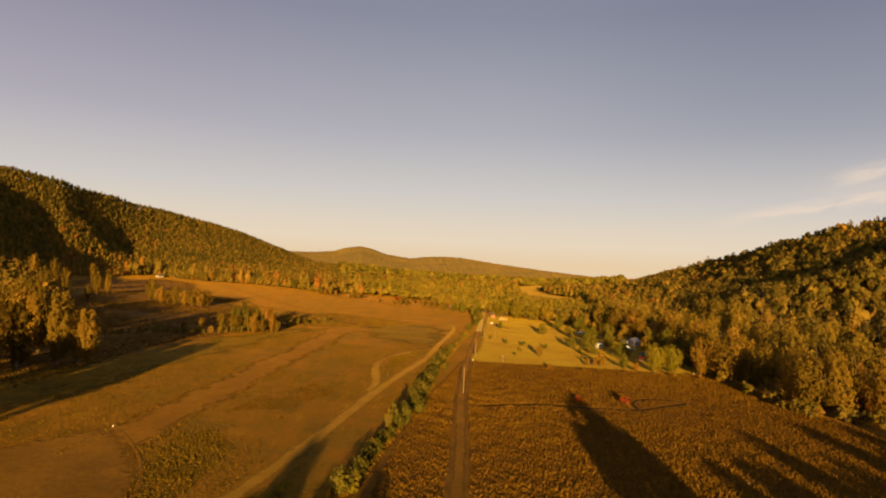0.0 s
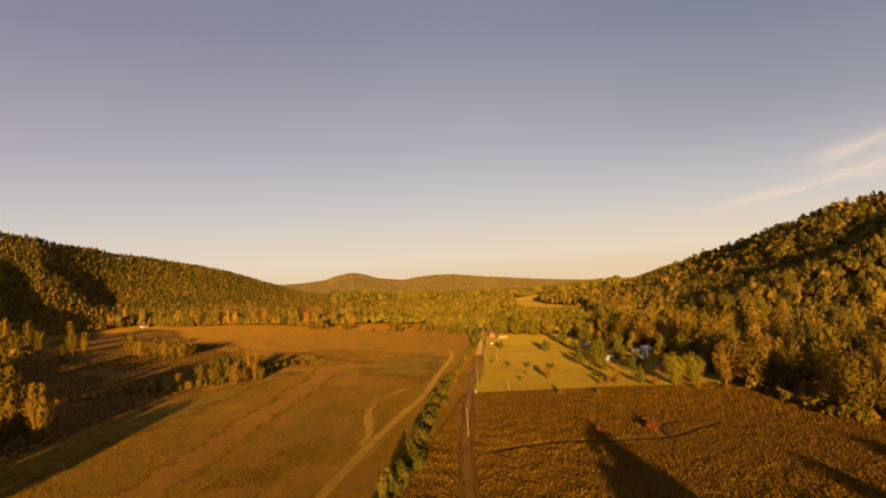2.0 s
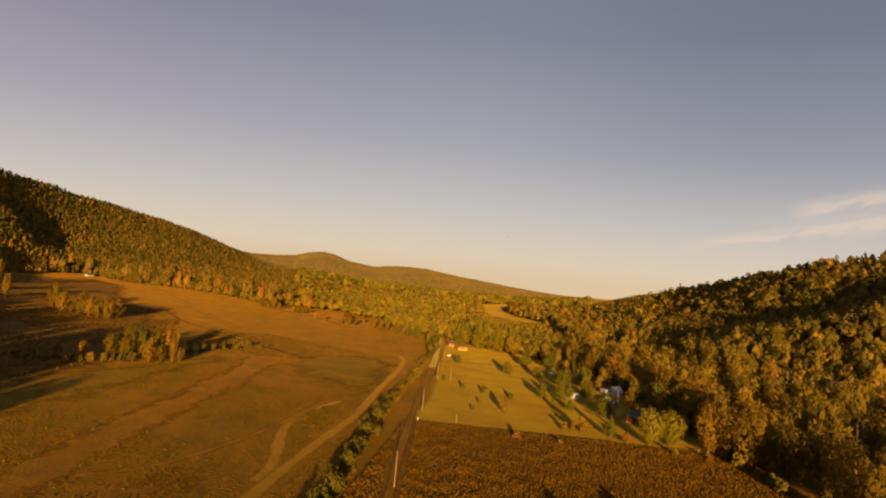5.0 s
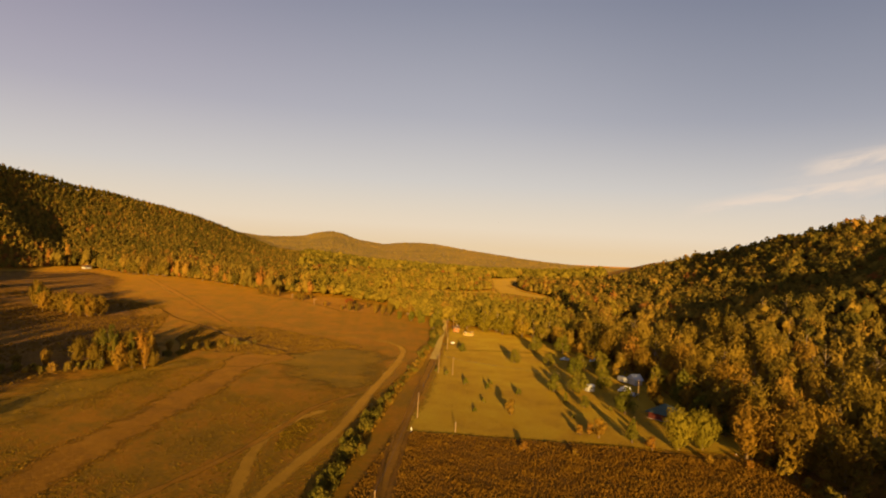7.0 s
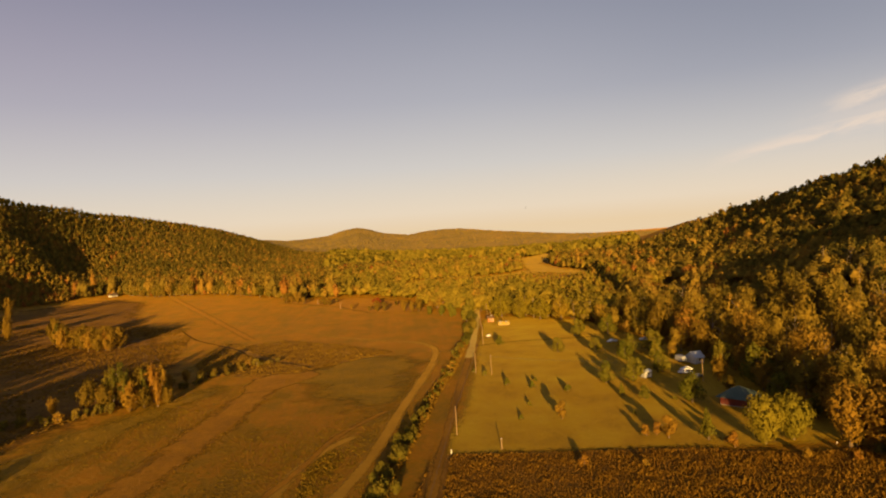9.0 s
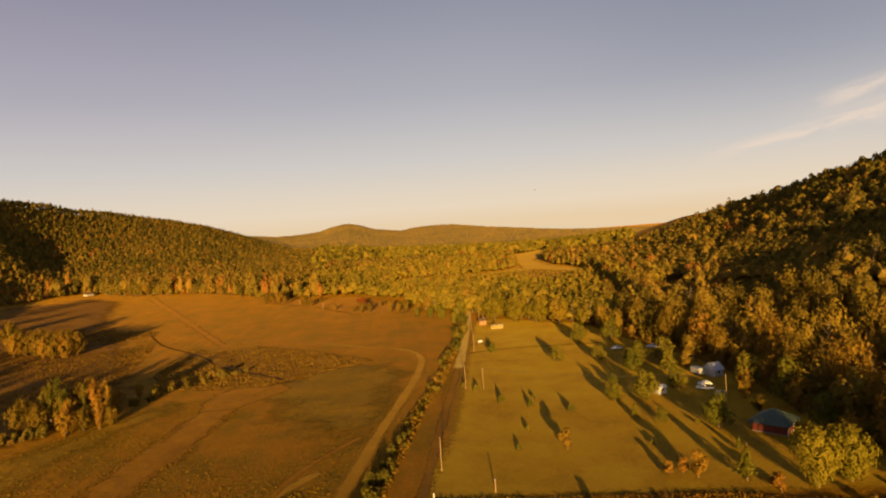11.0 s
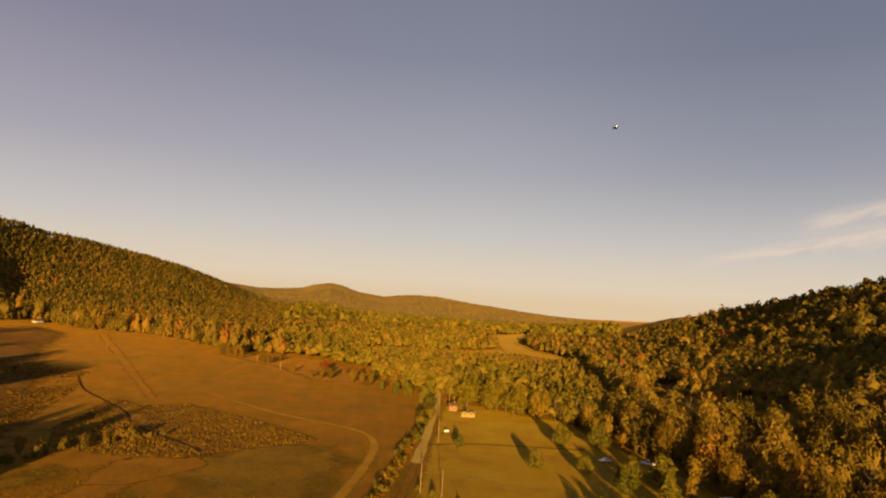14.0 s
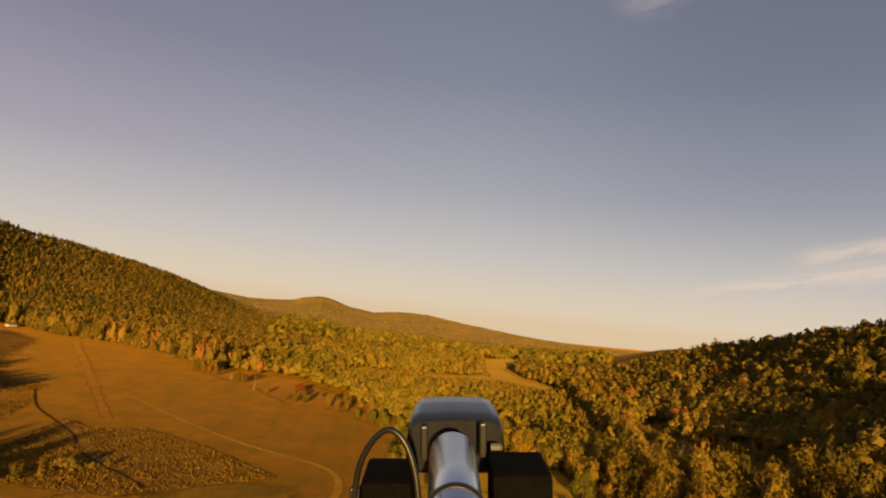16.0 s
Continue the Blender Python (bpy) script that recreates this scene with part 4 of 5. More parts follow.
# lawn and yard
bright = build_tree("bright_tree", "yellow-green broad tree beside the cabin", "trees by the cabin", leaf_yellow, 13.0, 5.3, 0.0, 3000, 0.23, 18, 1, plumes=19, x=116.5, y=269.5)
plant(bright, [(124.6, 270.5, 1.05)])
cone_tree = build_tree("conical_tree", "dense olive conical tree on the lawn", "conical trees", leaf_green, 9.5, 3.6, 0.0, 1500, 0.25, 10, 2, cone=True, x=105, y=276)
plant(cone_tree, [(112.7, 292.7, 0.45), (99.3, 323.7, 0.55), (123, 350, 1.1), (131, 372, 1.15)])
round_tree = build_tree("lawn_tree", "rounded olive-gold tree on the mown lawn", "lawn trees", leaf_green, 10.5, 4.5, 0.02, 1700, 0.30, 12, 3, x=109.8, y=340.7)
plant(round_tree, [(99.7, 341, 0.72), (116.5, 309, 0.95), (120, 376.6, 0.85), (124.2, 349, 0.85), (114, 397.6, 0.75), (97.8, 402, 0.8), (75.2, 428.7, 0.55), (144.5, 341, 1.3), (128, 392, 0.9), (104.3, 317, 0.5), (140, 300, 1.0), (118, 438, 0.9), (133, 436, 1.1), (136, 386, 1.2), (146, 322, 1.4), (140, 284, 0.8), (106, 360, 0.45), (131.8, 373, 0.8), (122, 385, 0.7), (127, 290, 0.7)])
orange_tree = build_tree("orange_tree", "small rust-orange tree at the lawn's edge", "orange trees", leaf_orange, 7.0, 2.7, 0.15, 800, 0.3, 7, 4, x=96, y=280)
plant(orange_tree, [(73.5, 304, 0.85), (108.2, 269, 0.6), (94, 283, 0.6), (138.5, 372, 1.1), (91, 283, 0.55), (88.5, 497, 0.5)])
sapling = build_tree("sapling", "slim young tree planted on the lawn", "saplings on the lawn", leaf_green, 4.2, 2.1, 0.02, 560, 0.2, 7, 5, cone=True, x=65, y=350)
plant(sapling, [(55.3, 374.5, 0.7), (59, 367, 0.85), (73, 343, 0.85), (83.5, 334, 1.0), (61.6, 307, 0.6), (76, 352, 0.6), (112.7, 313, 0.6), (90.2, 283.8, 0.6), (67, 320, 0.6), (95, 302, 0.55)])
edge_shrub = build_tree("shrub", "small yellow-orange shrub at the field's edge", "shrubs by the field", leaf_orange, 3.2, 1.7, 0.02, 420, 0.22, 6, 6, "shrub", x=69, y=267)
plant(edge_shrub, [(83, 263, 0.8), (120, 259, 1.0), (109, 272, 1.2), (130, 255, 0.8), (138, 240, 0.9)])
red_shrub = build_tree("red_shrub", "small red-leaved sumac in the russet field", "red shrubs", leaf_red, 3.0, 1.6, 0.02, 420, 0.22, 6, 7, "shrub", x=63.6, y=206)
plant(red_shrub, [(78.6, 204.5, 1.2)])
red_tree = build_tree("red_tree", "deep red maple at the edge of the far woods", "", leaf_red, 7.5, 4.2, 0.08, 700, 0.4, 8, 8, x=8, y=652)

# hedge between the track and the road
hedge_bush = build_tree("hedge_bush", "unkempt olive-gold bush in the roadside hedge", "hedge bushes", leaf_hedge, 5.4, 2.6, 0.0, 460, 0.25, 10, 9, "bush", plumes=11, x=-7.9, y=120)
hedge_slim = build_tree("hedge_sapling", "slender olive sapling in the roadside hedge", "hedge bushes", leaf_hedge, 8.0, 1.9, 0.02, 420, 0.22, 9, 20, plumes=7, x=2, y=166)
spots, slim_spots = [], []
hedge_line = bend([(-8, 120), (5, 179), (12, 212), (20, 262), (29, 305), (38, 348), (47, 384), (55, 425), (64, 470), (72, 512)], 9)
for p in hedge_line[1:]:
    # full bushes along the field, low scrub along the lawn, saplings where the gravel begins
    thick = float(np.interp(p.y, [120, 200, 240, 290, 340, 400, 425, 470, 512], [0.8, 0.9, 0.8, 0.6, 0.36, 0.34, 0.6, 0.9, 1.2]))
    for _ in range(2 if p.y < 300 else 1):
        spots.append((p.x + rng.normal(0, 1.2), p.y + rng.uniform(-3, 3), thick * rng.uniform(0.6, 1.2)))
    if rng.random() < 0.22:
        slim_spots.append((p.x + rng.normal(0, 1.0), p.y + rng.uniform(-3, 3), thick * rng.uniform(0.6, 1.0)))
plant(hedge_bush, spots)
plant(hedge_slim, slim_spots)
yellow_bush = build_tree("yellow_bush", "bright yellow roadside bush", "yellow bushes", leaf_yellow, 4.0, 2.0, 0.0, 520, 0.26, 7, 10, "bush", x=-19, y=118)
plant(yellow_bush, [(5.5, 181, 1.0), (-6, 122, 1.2), (31, 322, 0.7), (45, 372, 0.8), (10, 205, 0.7)])
road_tree = build_tree("roadside_tree", "dark green tree beside the road", "roadside trees", leaf_green, 13.0, 4.0, 0.05, 1200, 0.5, 9, 11, x=69, y=520)
plant(road_tree, [(62, 545, 0.9), (74, 548, 1.1), (56, 556, 0.7), (48, 566, 0.6)])

# groves in the left-hand meadow
grove_tree = build_tree("grove_tree", "tall tawny tree in a meadow grove", "grove trees", leaf_plume, 23.0, 6.0, 0.02, 1100, 0.5, 14, 12, plumes=10, x=-131, y=236)
plant(grove_tree, [(-80, 388, 0.55), (-94, 388, 0.5), (-122, 245, 1.1), (-131, 240, 1.2), (-118, 252, 0.9), (-140, 250, 1.2), (-150, 236, 1.25), (-128, 262, 1.0), (-142, 270, 1.0), (-160, 262, 1.1), (-172, 250, 1.2), (-135, 226, 1.1), (-150, 215, 1.2), (-165, 225, 1.2), (-185, 300, 1.1), (-175, 312, 0.9), (-190, 330, 1.0),
                   (-201, 553, 0.8), (-193, 548, 0.7), (-206, 562, 0.85), (-261, 586, 1.0), (-254, 592, 0.8), (-290, 590, 1.0), (-298, 570, 1.1), (-321, 709, 0.9), (-248, 541, 0.6), (-330, 650, 1.0), (-345, 640, 1.0),
                   # mostly out of view, added for the shade bands they throw on the pasture
                   (-200, 350, 0.95), (-206, 372, 0.85), (-178, 334, 0.8), (-168, 322, 0.75), (-215, 395, 0.9), (-214, 342, 1.1), (-228, 420, 0.85), (-196, 316, 1.1), (-240, 452, 0.9), (-112, 246, 0.8)])
grove_orange = build_tree("grove_tree_orange", "orange-leaved tree in a meadow grove", "grove trees", leaf_orange, 15.0, 3.4, 0.02, 700, 0.34, 8, 13, plumes=7, x=-70.5, y=370)
plant(grove_orange, [(-68, 373, 0.9), (-75, 360, 0.75), (-66, 362, 0.7), (-152, 514, 0.8)])
grove_bush = build_tree("grove_bush", "dense golden bush in a meadow grove", "grove bushes", leaf_plume, 11.5, 4.4, 0.0, 560, 0.40, 11, 14, "bush", plumes=10, x=-181, y=532)
plant(grove_bush, [(-174, 528, 1.1), (-168, 521, 1.0), (-162, 514, 1.1), (-156, 512, 1.2), (-149, 512, 1.2), (-146, 519, 1.1), (-188, 540, 0.8), (-74.7, 358, 0.8), (-71, 362, 0.7), (-66, 370, 0.6), (-83, 372, 0.8), (-64, 366, 0.7), (-72, 392, 0.5), (-68.5, 402, 0.5), (-62, 402, 0.45), (-58, 408, 0.4), (-54, 413, 0.4), (-50, 421, 0.35), (-77, 366, 0.9), (-90, 371, 0.7)])
plant(grove_bush, [(-196, 548, 1.0), (-185, 528, 1.1), (-178, 540, 1.2), (-168, 534, 1.25), (-158, 526, 1.2), (-150, 528, 1.1), (-164, 545, 1.0), (-86, 364, 0.9), (-94, 366, 0.8), (-80, 380, 1.0), (-88, 384, 0.9), (-98, 378, 0.8), (-104, 362, 0.6), (-112, 356, 0.5), (-70, 380, 0.8)])
creek_shrub = build_tree("creek_shrub", "low brown-green shrub along the creek", "creek shrubs", leaf_single, 3.6, 1.7, 0.0, 280, 0.28, 7, 15, "shrub", x=-119, y=346)
creek_line = bend([(-150, 330), (-134, 341), (-119, 347), (-106, 350), (-94, 352), (-84, 360), (-72, 380), (-60, 400), (-48, 420), (-36, 430)], 6)
fringe = bend([(142, 262), (139, 238), (137, 205), (141, 190), (155, 182), (160, 160), (166, 130)], 7)
plant(creek_shrub, [(p.x - rng.uniform(0, 5), p.y + rng.uniform(-3, 3), rng.uniform(0.6, 1.7)) for p in fringe])
plant(creek_shrub, [(p.x + rng.uniform(-2.5, 2.5), p.y + rng.uniform(-3, 3), rng.uniform(0.5, 1.35)) for p in creek_line[1:]] + [(p.x + rng.uniform(-4, 4), p.y + rng.uniform(1, 6), rng.uniform(0.4, 1.0)) for p in creek_line[::2]])

slim_tree = build_tree("grove_tree_slim", "slim upright yellow-olive tree in a meadow grove", "grove trees", leaf_hedge, 17.0, 2.9, 0.02, 600, 0.36, 10, 19, plumes=6, x=-84, y=374)
plant(slim_tree, [(-88, 376, 0.9), (-81, 369, 0.75), (-77, 378, 0.8), (-73, 368, 0.6), (-92, 380, 0.7), (-69, 376, 0.55), (-190, 546, 0.6), (-204, 556, 0.75), (-198, 549, 0.9)])

# front of the woods
wood_tree = build_tree("woodland_tree", "tall feathery tawny tree at the woods' edge", "woodland edge trees", leaf_plume, 19.0, 6.6, 0.05, 1600, 0.31, 18, 16, plumes=14, x=138, y=247)
plant(wood_tree, [(133.5, 262, 0.9), (138, 258, 1.0), (138, 271, 0.8), (143, 280, 0.85), (135, 262, 0.45), (143, 236, 1.0), (139, 208, 0.85), (136.5, 196, 1.0), (144, 193, 1.05), (156, 187, 1.1), (150, 222, 1.1), (151, 205, 1.1), (160, 172, 1.0), (163, 150, 1.1), (168, 130, 1.0), (165, 110, 1.1), (150, 258, 1.05), (154, 276, 0.95), (151, 292, 0.9), (157, 312, 1.0), (153, 330, 0.9), (158, 348, 1.0), (150, 368, 0.9), (155, 392, 1.0), (149, 410, 0.85), (156, 428, 0.95), (150, 448, 0.9)])
wood_tree_b = build_tree("woodland_tree_rounded", "broad golden-brown tree at the woods' edge", "woodland edge trees", leaf_single, 18.0, 5.6, 0.08, 800, 0.56, 12, 17, x=148, y=300)
lawn_edge_tree = build_tree("broad_golden_tree", "broad golden-olive tree at the end of the lawn", "trees at the lawn's end", leaf_lawn_edge, 16.0, 7.0, 0.0, 1300, 0.46, 16, 21, x=124, y=494)
plant(lawn_edge_tree, [(113, 503, 1.05), (102, 514, 0.95), (134, 482, 0.9), (93, 527, 1.0), (141, 464, 0.85), (88, 545, 0.8), (108, 522, 1.15), (120, 512, 1.2), (132, 500, 1.1), (97, 540, 1.1), (143, 480, 1.0), (84, 562, 0.9)])
dark_tree = build_tree("dark_evergreen", "dark green evergreen at the edge of the far field", "evergreens", leaf_dark, 15.0, 5.5, 0.0, 700, 0.5, 10, 22, x=245, y=785)
plant(dark_tree, [(251, 790, 0.8)])
edge_points = bend([(-330, 985), (-269, 915), (-196, 893), (-108, 793), (-37, 688), (10, 640)], 16)
plant(wood_tree_b, [(147, 246, 0.9), (158, 240, 1.0), (146, 215, 0.8), (152, 268, 1.0), (150, 318, 0.9), (154, 360, 0.9), (147, 382, 0.85), (148, 430, 0.85)] + [(p.x + rng.uniform(-6, 6), p.y + rng.uniform(-2, 10), rng.uniform(0.55, 1.2)) for p in edge_points if p.y > 740 and p.x > -322])
plant(grove_bush, [(-80, 727, 0.9), (-74, 722, 0.7), (-68, 714, 1.0), (-61, 706, 0.6), (-44, 690, 0.5), (-39, 682, 0.75), (-35, 676, 0.6), (-12, 636, 0.45), (3, 612, 0.4), (9, 608, 0.75), (15, 606, 0.6), (30, 597, 0.8), (36, 592, 0.65), (41, 590, 0.9), (50, 583, 0.8), (56, 578, 0.9), (24, 640, 0.4), (-30, 700, 0.4), (136.9, 331, 0.75), (143, 314, 0.9), (148, 336, 1.0), (134, 319, 0.5), (137, 286, 0.8)])

# trees behind the start of the flight, known by the shadows that they throw on the field
back_tree = build_tree("field_tree", "tall tree at the near end of the field", "field trees", leaf_single, 22.0, 5.0, 0.1, 620, 0.7, 12, 18, x=42, y=45)
plant(back_tree, [(88, 30, 0.95), (93, 22, 0.9), (100, 40, 0.9), (112, 46, 1.0), (126, 52, 1.05), (134, 60, 1.0), (146, 66, 1.1), (49, 45, 1.34), (51, 38, 1.05), (68, 45, 0.76), (74, 40, 0.8), (80, 48, 0.7), (64, 10, 0.8), (72, 2, 0.85), (58, 4, 0.7), (84, 0, 0.8), (95, 12, 0.7), (104, 20, 0.85), (118, 28, 0.95), (127, 20, 1.0), (140, 30, 1.0)])
plant(back_tree, [(-27, 22, 0.88), (-10, 30, 0.74), (-32, 15, 0.8), (-18, 26, 0.75), (-97, 152, 0.92), (-102, 150, 0.85), (-108, 148, 0.7), (-104, 142, 1.0), (-110, 138, 0.9), (-116, 142, 0.65), (-112, 130, 1.0), (-120, 134, 0.9), (-126, 142, 0.8), (-118, 168, 1.05), (-124, 180, 1.1), (-132, 188, 1.1), (-128, 160, 1.1), (-138, 175, 1.1), (-140, 200, 1.1), (-98, 160, 1.08), (-104, 164, 1.1), (-111, 168, 1.1), (-150, 120, 1.0), (-165, 140, 1.1), (-180, 110, 1.1)])

# ---- grass that stands up ----


def tuft(n, tall, wide, seed):
    g = np.random.default_rng(seed)
    a = g.uniform(0, 6.28, n)
    off = np.stack([np.cos(a), np.sin(a), 0 * a], -1)
    side = np.stack([-np.sin(a), np.cos(a), 0 * a], -1) * (wide * g.uniform(0.35, 0.7, n))[:, None]
    foot = off * wide * 0.25
    tip = off * (wide * g.uniform(0.2, 0.9, n))[:, None] + np.stack([0 * a, 0 * a, tall * g.uniform(0.6, 1.1, n)], -1)
    return np.stack([foot - side, foot + side, tip], 1)


def meadow(name, poly, step, protos, material, label, avoid=(), size=1.0, least=0.0):
    poly = np.array(poly, float)
    x, y = jittered(poly[:, 0].min(), poly[:, 0].max(), poly[:, 1].min(), poly[:, 1].max(), step)
    ok = inside_polygon(x, y, poly)
    for line, w in avoid:
        ok &= edge_distance(x, y, line, False) > w
    ok &= 0.5 + 0.5 * ripple(x * 5, y * 5) + rng.normal(0, 0.06, len(x)) > least
    x, y = x[ok], y[ok]
    n = len(x)
    patch = 0.5 + 0.5 * ripple(x * 5, y * 5)
    clump = 0.5 + 0.5 * ripple(x * 52 + 30 * patch, y * 47)
    sizes = size * rng.uniform(0.5, 1.2, n) * (0.7 + 0.5 * patch) * (0.6 + 0.75 * clump)
    return scattered(name, protos, np.stack([x, y, np.maximum(height(x, y), 0)], -1), sizes, rng.uniform(0, 6.28, n), np.clip(patch * 0.4 + 0.4 * clump + rng.normal(0.1, 0.2, n), 0, 1), material, label, "grass")


verge_line = [(10, 90), (18, 150), (24, 205), (32, 262), (42, 322)]
track_line = [(-34, 95), (-24, 130), (-16, 160), (-5, 207), (6, 249), (16.5, 285), (26, 333), (38, 390), (43, 426), (40, 447), (30, 460), (-3, 487)]
strip_line = [(-62, 140), (-58, 180), (-52, 218), (-46, 266), (-38.5, 312), (-31, 370), (-28, 400)]
branch_line = [(-44, 212), (-30, 222), (-16, 246), (-3, 277), (6, 306), (20, 329)]
meadow("tall_grass", [(-4, 112), (8, 180), (16, 215), (34, 283), (60, 278), (95, 272), (122, 261), (146, 262), (136, 215), (140, 190), (146, 112)], 0.62, [tuft(4, 0.62, 0.52, i) for i in range(8)], leaf_brown, "tall russet grass standing in tufts", [(verge_line, 2.5), ([(30, 196), (48, 200), (64, 197), (80, 196), (93, 203), (101, 207)], 1.8), ([(80, 197), (82, 206), (88, 212), (99, 211), (101, 206)], 1.6)])
meadow("meadow_weeds", [(-36, 84), (-2, 84), (8, 180), (16, 225), (30, 300), (36, 340), (-20, 400), (-70, 380), (-112, 230), (-110, 130), (-60, 160), (-44, 120)], 1.1, [tuft(5, 0.15, 0.62, 20 + i) for i in range(6)], leaf_olive, "scattered olive weeds in the meadow", [(track_line, 2.8), (strip_line, 7.5), (branch_line, 1.8)], 1.0, 0.36)
meadow("strip_edge_weeds", [(p[0] - 8.2, p[1]) for p in strip_line] + [(p[0] - 6.2, p[1]) for p in strip_line[::-1]], 0.9, [tuft(6, 0.22, 0.6, 60 + i) for i in range(6)], leaf_straw, "dry weeds along the edge of the airstrip")
meadow("strip_edge_weeds", [(p[0] + 6.2, p[1]) for p in strip_line] + [(p[0] + 8.2, p[1]) for p in strip_line[::-1]], 0.9, [tuft(6, 0.22, 0.6, 60 + i) for i in range(6)], leaf_straw, "dry weeds along the edge of the airstrip")
meadow("rust_grass", [(-44, 182), (-26, 186), (-16, 212), (-24, 222), (-38, 206)], 0.95, [tuft(6, 0.2, 0.7, 70 + i) for i in range(6)], leaf_brown, "rust-red tall grass beside the airstrip", [(branch_line, 1.6)], 1.0, 0.3)
meadow("green_weeds", [(-50, 138), (-50, 160), (-42, 163), (-34, 148), (-36, 120), (-44, 110)], 0.8, [tuft(6, 0.28, 0.6, 80 + i) for i in range(6)], leaf_olive, "rank green weeds in the meadow")
meadow("green_weeds", [(0, 262), (6, 266), (10, 290), (5, 296), (0, 282)], 0.8, [tuft(6, 0.28, 0.6, 80 + i) for i in range(6)], leaf_olive, "rank green weeds between the tracks")
meadow("marsh_grass", [(-80, 505), (-62, 488), (-42, 497), (-10, 470), (22, 434), (0, 418), (-20, 402), (-45, 405), (-64, 412), (-76, 440)], 1.1, [tuft(5, 0.6, 0.75, 30 + i) for i in range(6)], leaf_straw, "tall russet and tan marsh grass", [([(-128, 578), (-104, 530), (-85, 504), (-64, 476), (-38, 436), (-16, 413)], 2.0)])
meadow("hedge_undergrowth", [(p.x - 2.2, p.y) for p in hedge_line] + [(p.x + 2.0, p.y) for p in hedge_line[::-1]], 0.9, [tuft(7, 0.9, 1.0, 40 + i) for i in range(6)], leaf_straw, "tangled undergrowth and tall grass under the hedge")
meadow("pasture_grass", [(-300, 690), (-200, 640), (-125, 590), (-100, 500), (-84, 400), (-92, 350), (-108, 300), (-112, 200), (-150, 170), (-190, 280), (-250, 500)], 2.0, [tuft(6, 0.4, 1.2, 50 + i) for i in range(6)], leaf_dull, "rough brown tussocks in the pasture", (), 1.0, 0.3)

# ---- poles and cables ----
galvanised = surface("galvanised_steel", [(0.3, (0.35, 0.35, 0.36)), (0.7, (0.5, 0.5, 0.52))], 1.0, 20, 0.45, 0.05, 0.5, 0.9)
cable_black = surface("black_cable", [(0.3, (0.03, 0.03, 0.03)), (0.7, (0.06, 0.06, 0.06))], 1.0, 8, 0.6, 0.0)
porcelain = surface("grey_porcelain", [(0.3, (0.35, 0.34, 0.33)), (0.7, (0.5, 0.49, 0.48))], 2.0, 9, 0.3, 0.0, 0.5)
white_paint = surface("weathered_white_paint", [(0.3, (0.62, 0.60, 0.56)), (0.7, (0.80, 0.78, 0.75))], 0.5, 6, 0.6, 0.1)


def utility_pole(x, y, tall, label, turn=-10):
    pole = thing("utility_pole", label, "pole", x, y, 0, turn, "roadside poles")
    part("shaft", tube(bmesh.new(), [(0, 0, -0.3), (0, 0, tall * 0.5), (0.03, 0, tall)], [0.19, 0.16, 0.12], 10), wood_pole, pole)
    arm = part("bracket", box(bmesh.new(), 0.34, 0.1, 0.1, Matrix.Translation((0, 0.16, tall - 0.5)), 0.01), wood_pole, pole)
    for dx in (-0.12, 0.12):
        part("insulator", tube(bmesh.new(), [(dx, 0.16, tall - 0.41), (dx, 0.16, tall - 0.34), (dx, 0.16, tall - 0.28)], [0.04, 0.06, 0.025], 8), porcelain, arm)
    return pole


POLES = [(26, 215, 8.6), (41, 298, 8.4), (56, 372, 8.6), (68, 437, 9.2), (74.5, 495, 9.0), (84, 532, 9.0)]
for x, y, tall in POLES:
    utility_pole(x, y, tall, "weathered wooden utility pole beside the road")
lamp_pole = thing("yard_pole", "plain wooden pole standing on the lawn", "pole", 62, 369, 0, 0, "roadside poles")
part("shaft", tube(bmesh.new(), [(0, 0, -0.3), (0, 0, 4), (0.02, 0, 7.6)], [0.16, 0.14, 0.1], 10), wood_pole, lamp_pole)
part("cap", tube(bmesh.new(), [(0.02, 0, 7.58), (0.02, 0, 7.7)], [0.13, 0.05], 10), galvanised, lamp_pole)
house_pole = thing("yard_pole", "grey wooden pole beside the parked vehicles", "pole", 131.6, 332, 0, 0, "roadside poles")
part("shaft", tube(bmesh.new(), [(0, 0, -0.3), (0, 0, 4), (0.02, 0, 8.0)], [0.17, 0.14, 0.11], 10), wood_pole, house_pole)
part("bracket", box(bmesh.new(), 0.5, 0.08, 0.1, Matrix.Translation((0, 0.12, 7.4)), 0.01), galvanised, house_pole)
post = thing("marker_post", "short pale post at the edge of the lawn", "post", 51.5, 283)
part("shaft", box(bmesh.new(), 0.28, 0.28, 2.9, Matrix(), 0.03), wood_pole, post)
part("cap", box(bmesh.new(), 0.36, 0.36, 0.1, Matrix.Translation((0, 0, 2.9)), 0.02), galvanised, post)
field_post = thing("marker_post", "low white post in the grass beside the road", "post", 38, 283)
part("shaft", box(bmesh.new(), 0.22, 0.22, 1.2, Matrix(), 0.03), white_paint, field_post)
part("cap", box(bmesh.new(), 0.28, 0.28, 0.08, Matrix.Translation((0, 0, 1.2)), 0.02), white_paint, field_post)
flag = thing("field_marker", "small white marker stake standing in the grass", "marker", -66.3, 161.3, 0, 20, "field markers")
part("stake", box(bmesh.new(), 0.08, 0.08, 1.0, Matrix(), 0.01), wood_pole, flag)
part("board", box(bmesh.new(), 0.26, 0.05, 0.34, Matrix.Translation((0, -0.08, 0.55)), 0.015), white_paint, flag)
for x, y in [(76.8, 128.6), (143.6, 268.0), (131.7, 264.5)]:
    copy_thing(flag, pose(x, y, 0, 0, 0, 15))


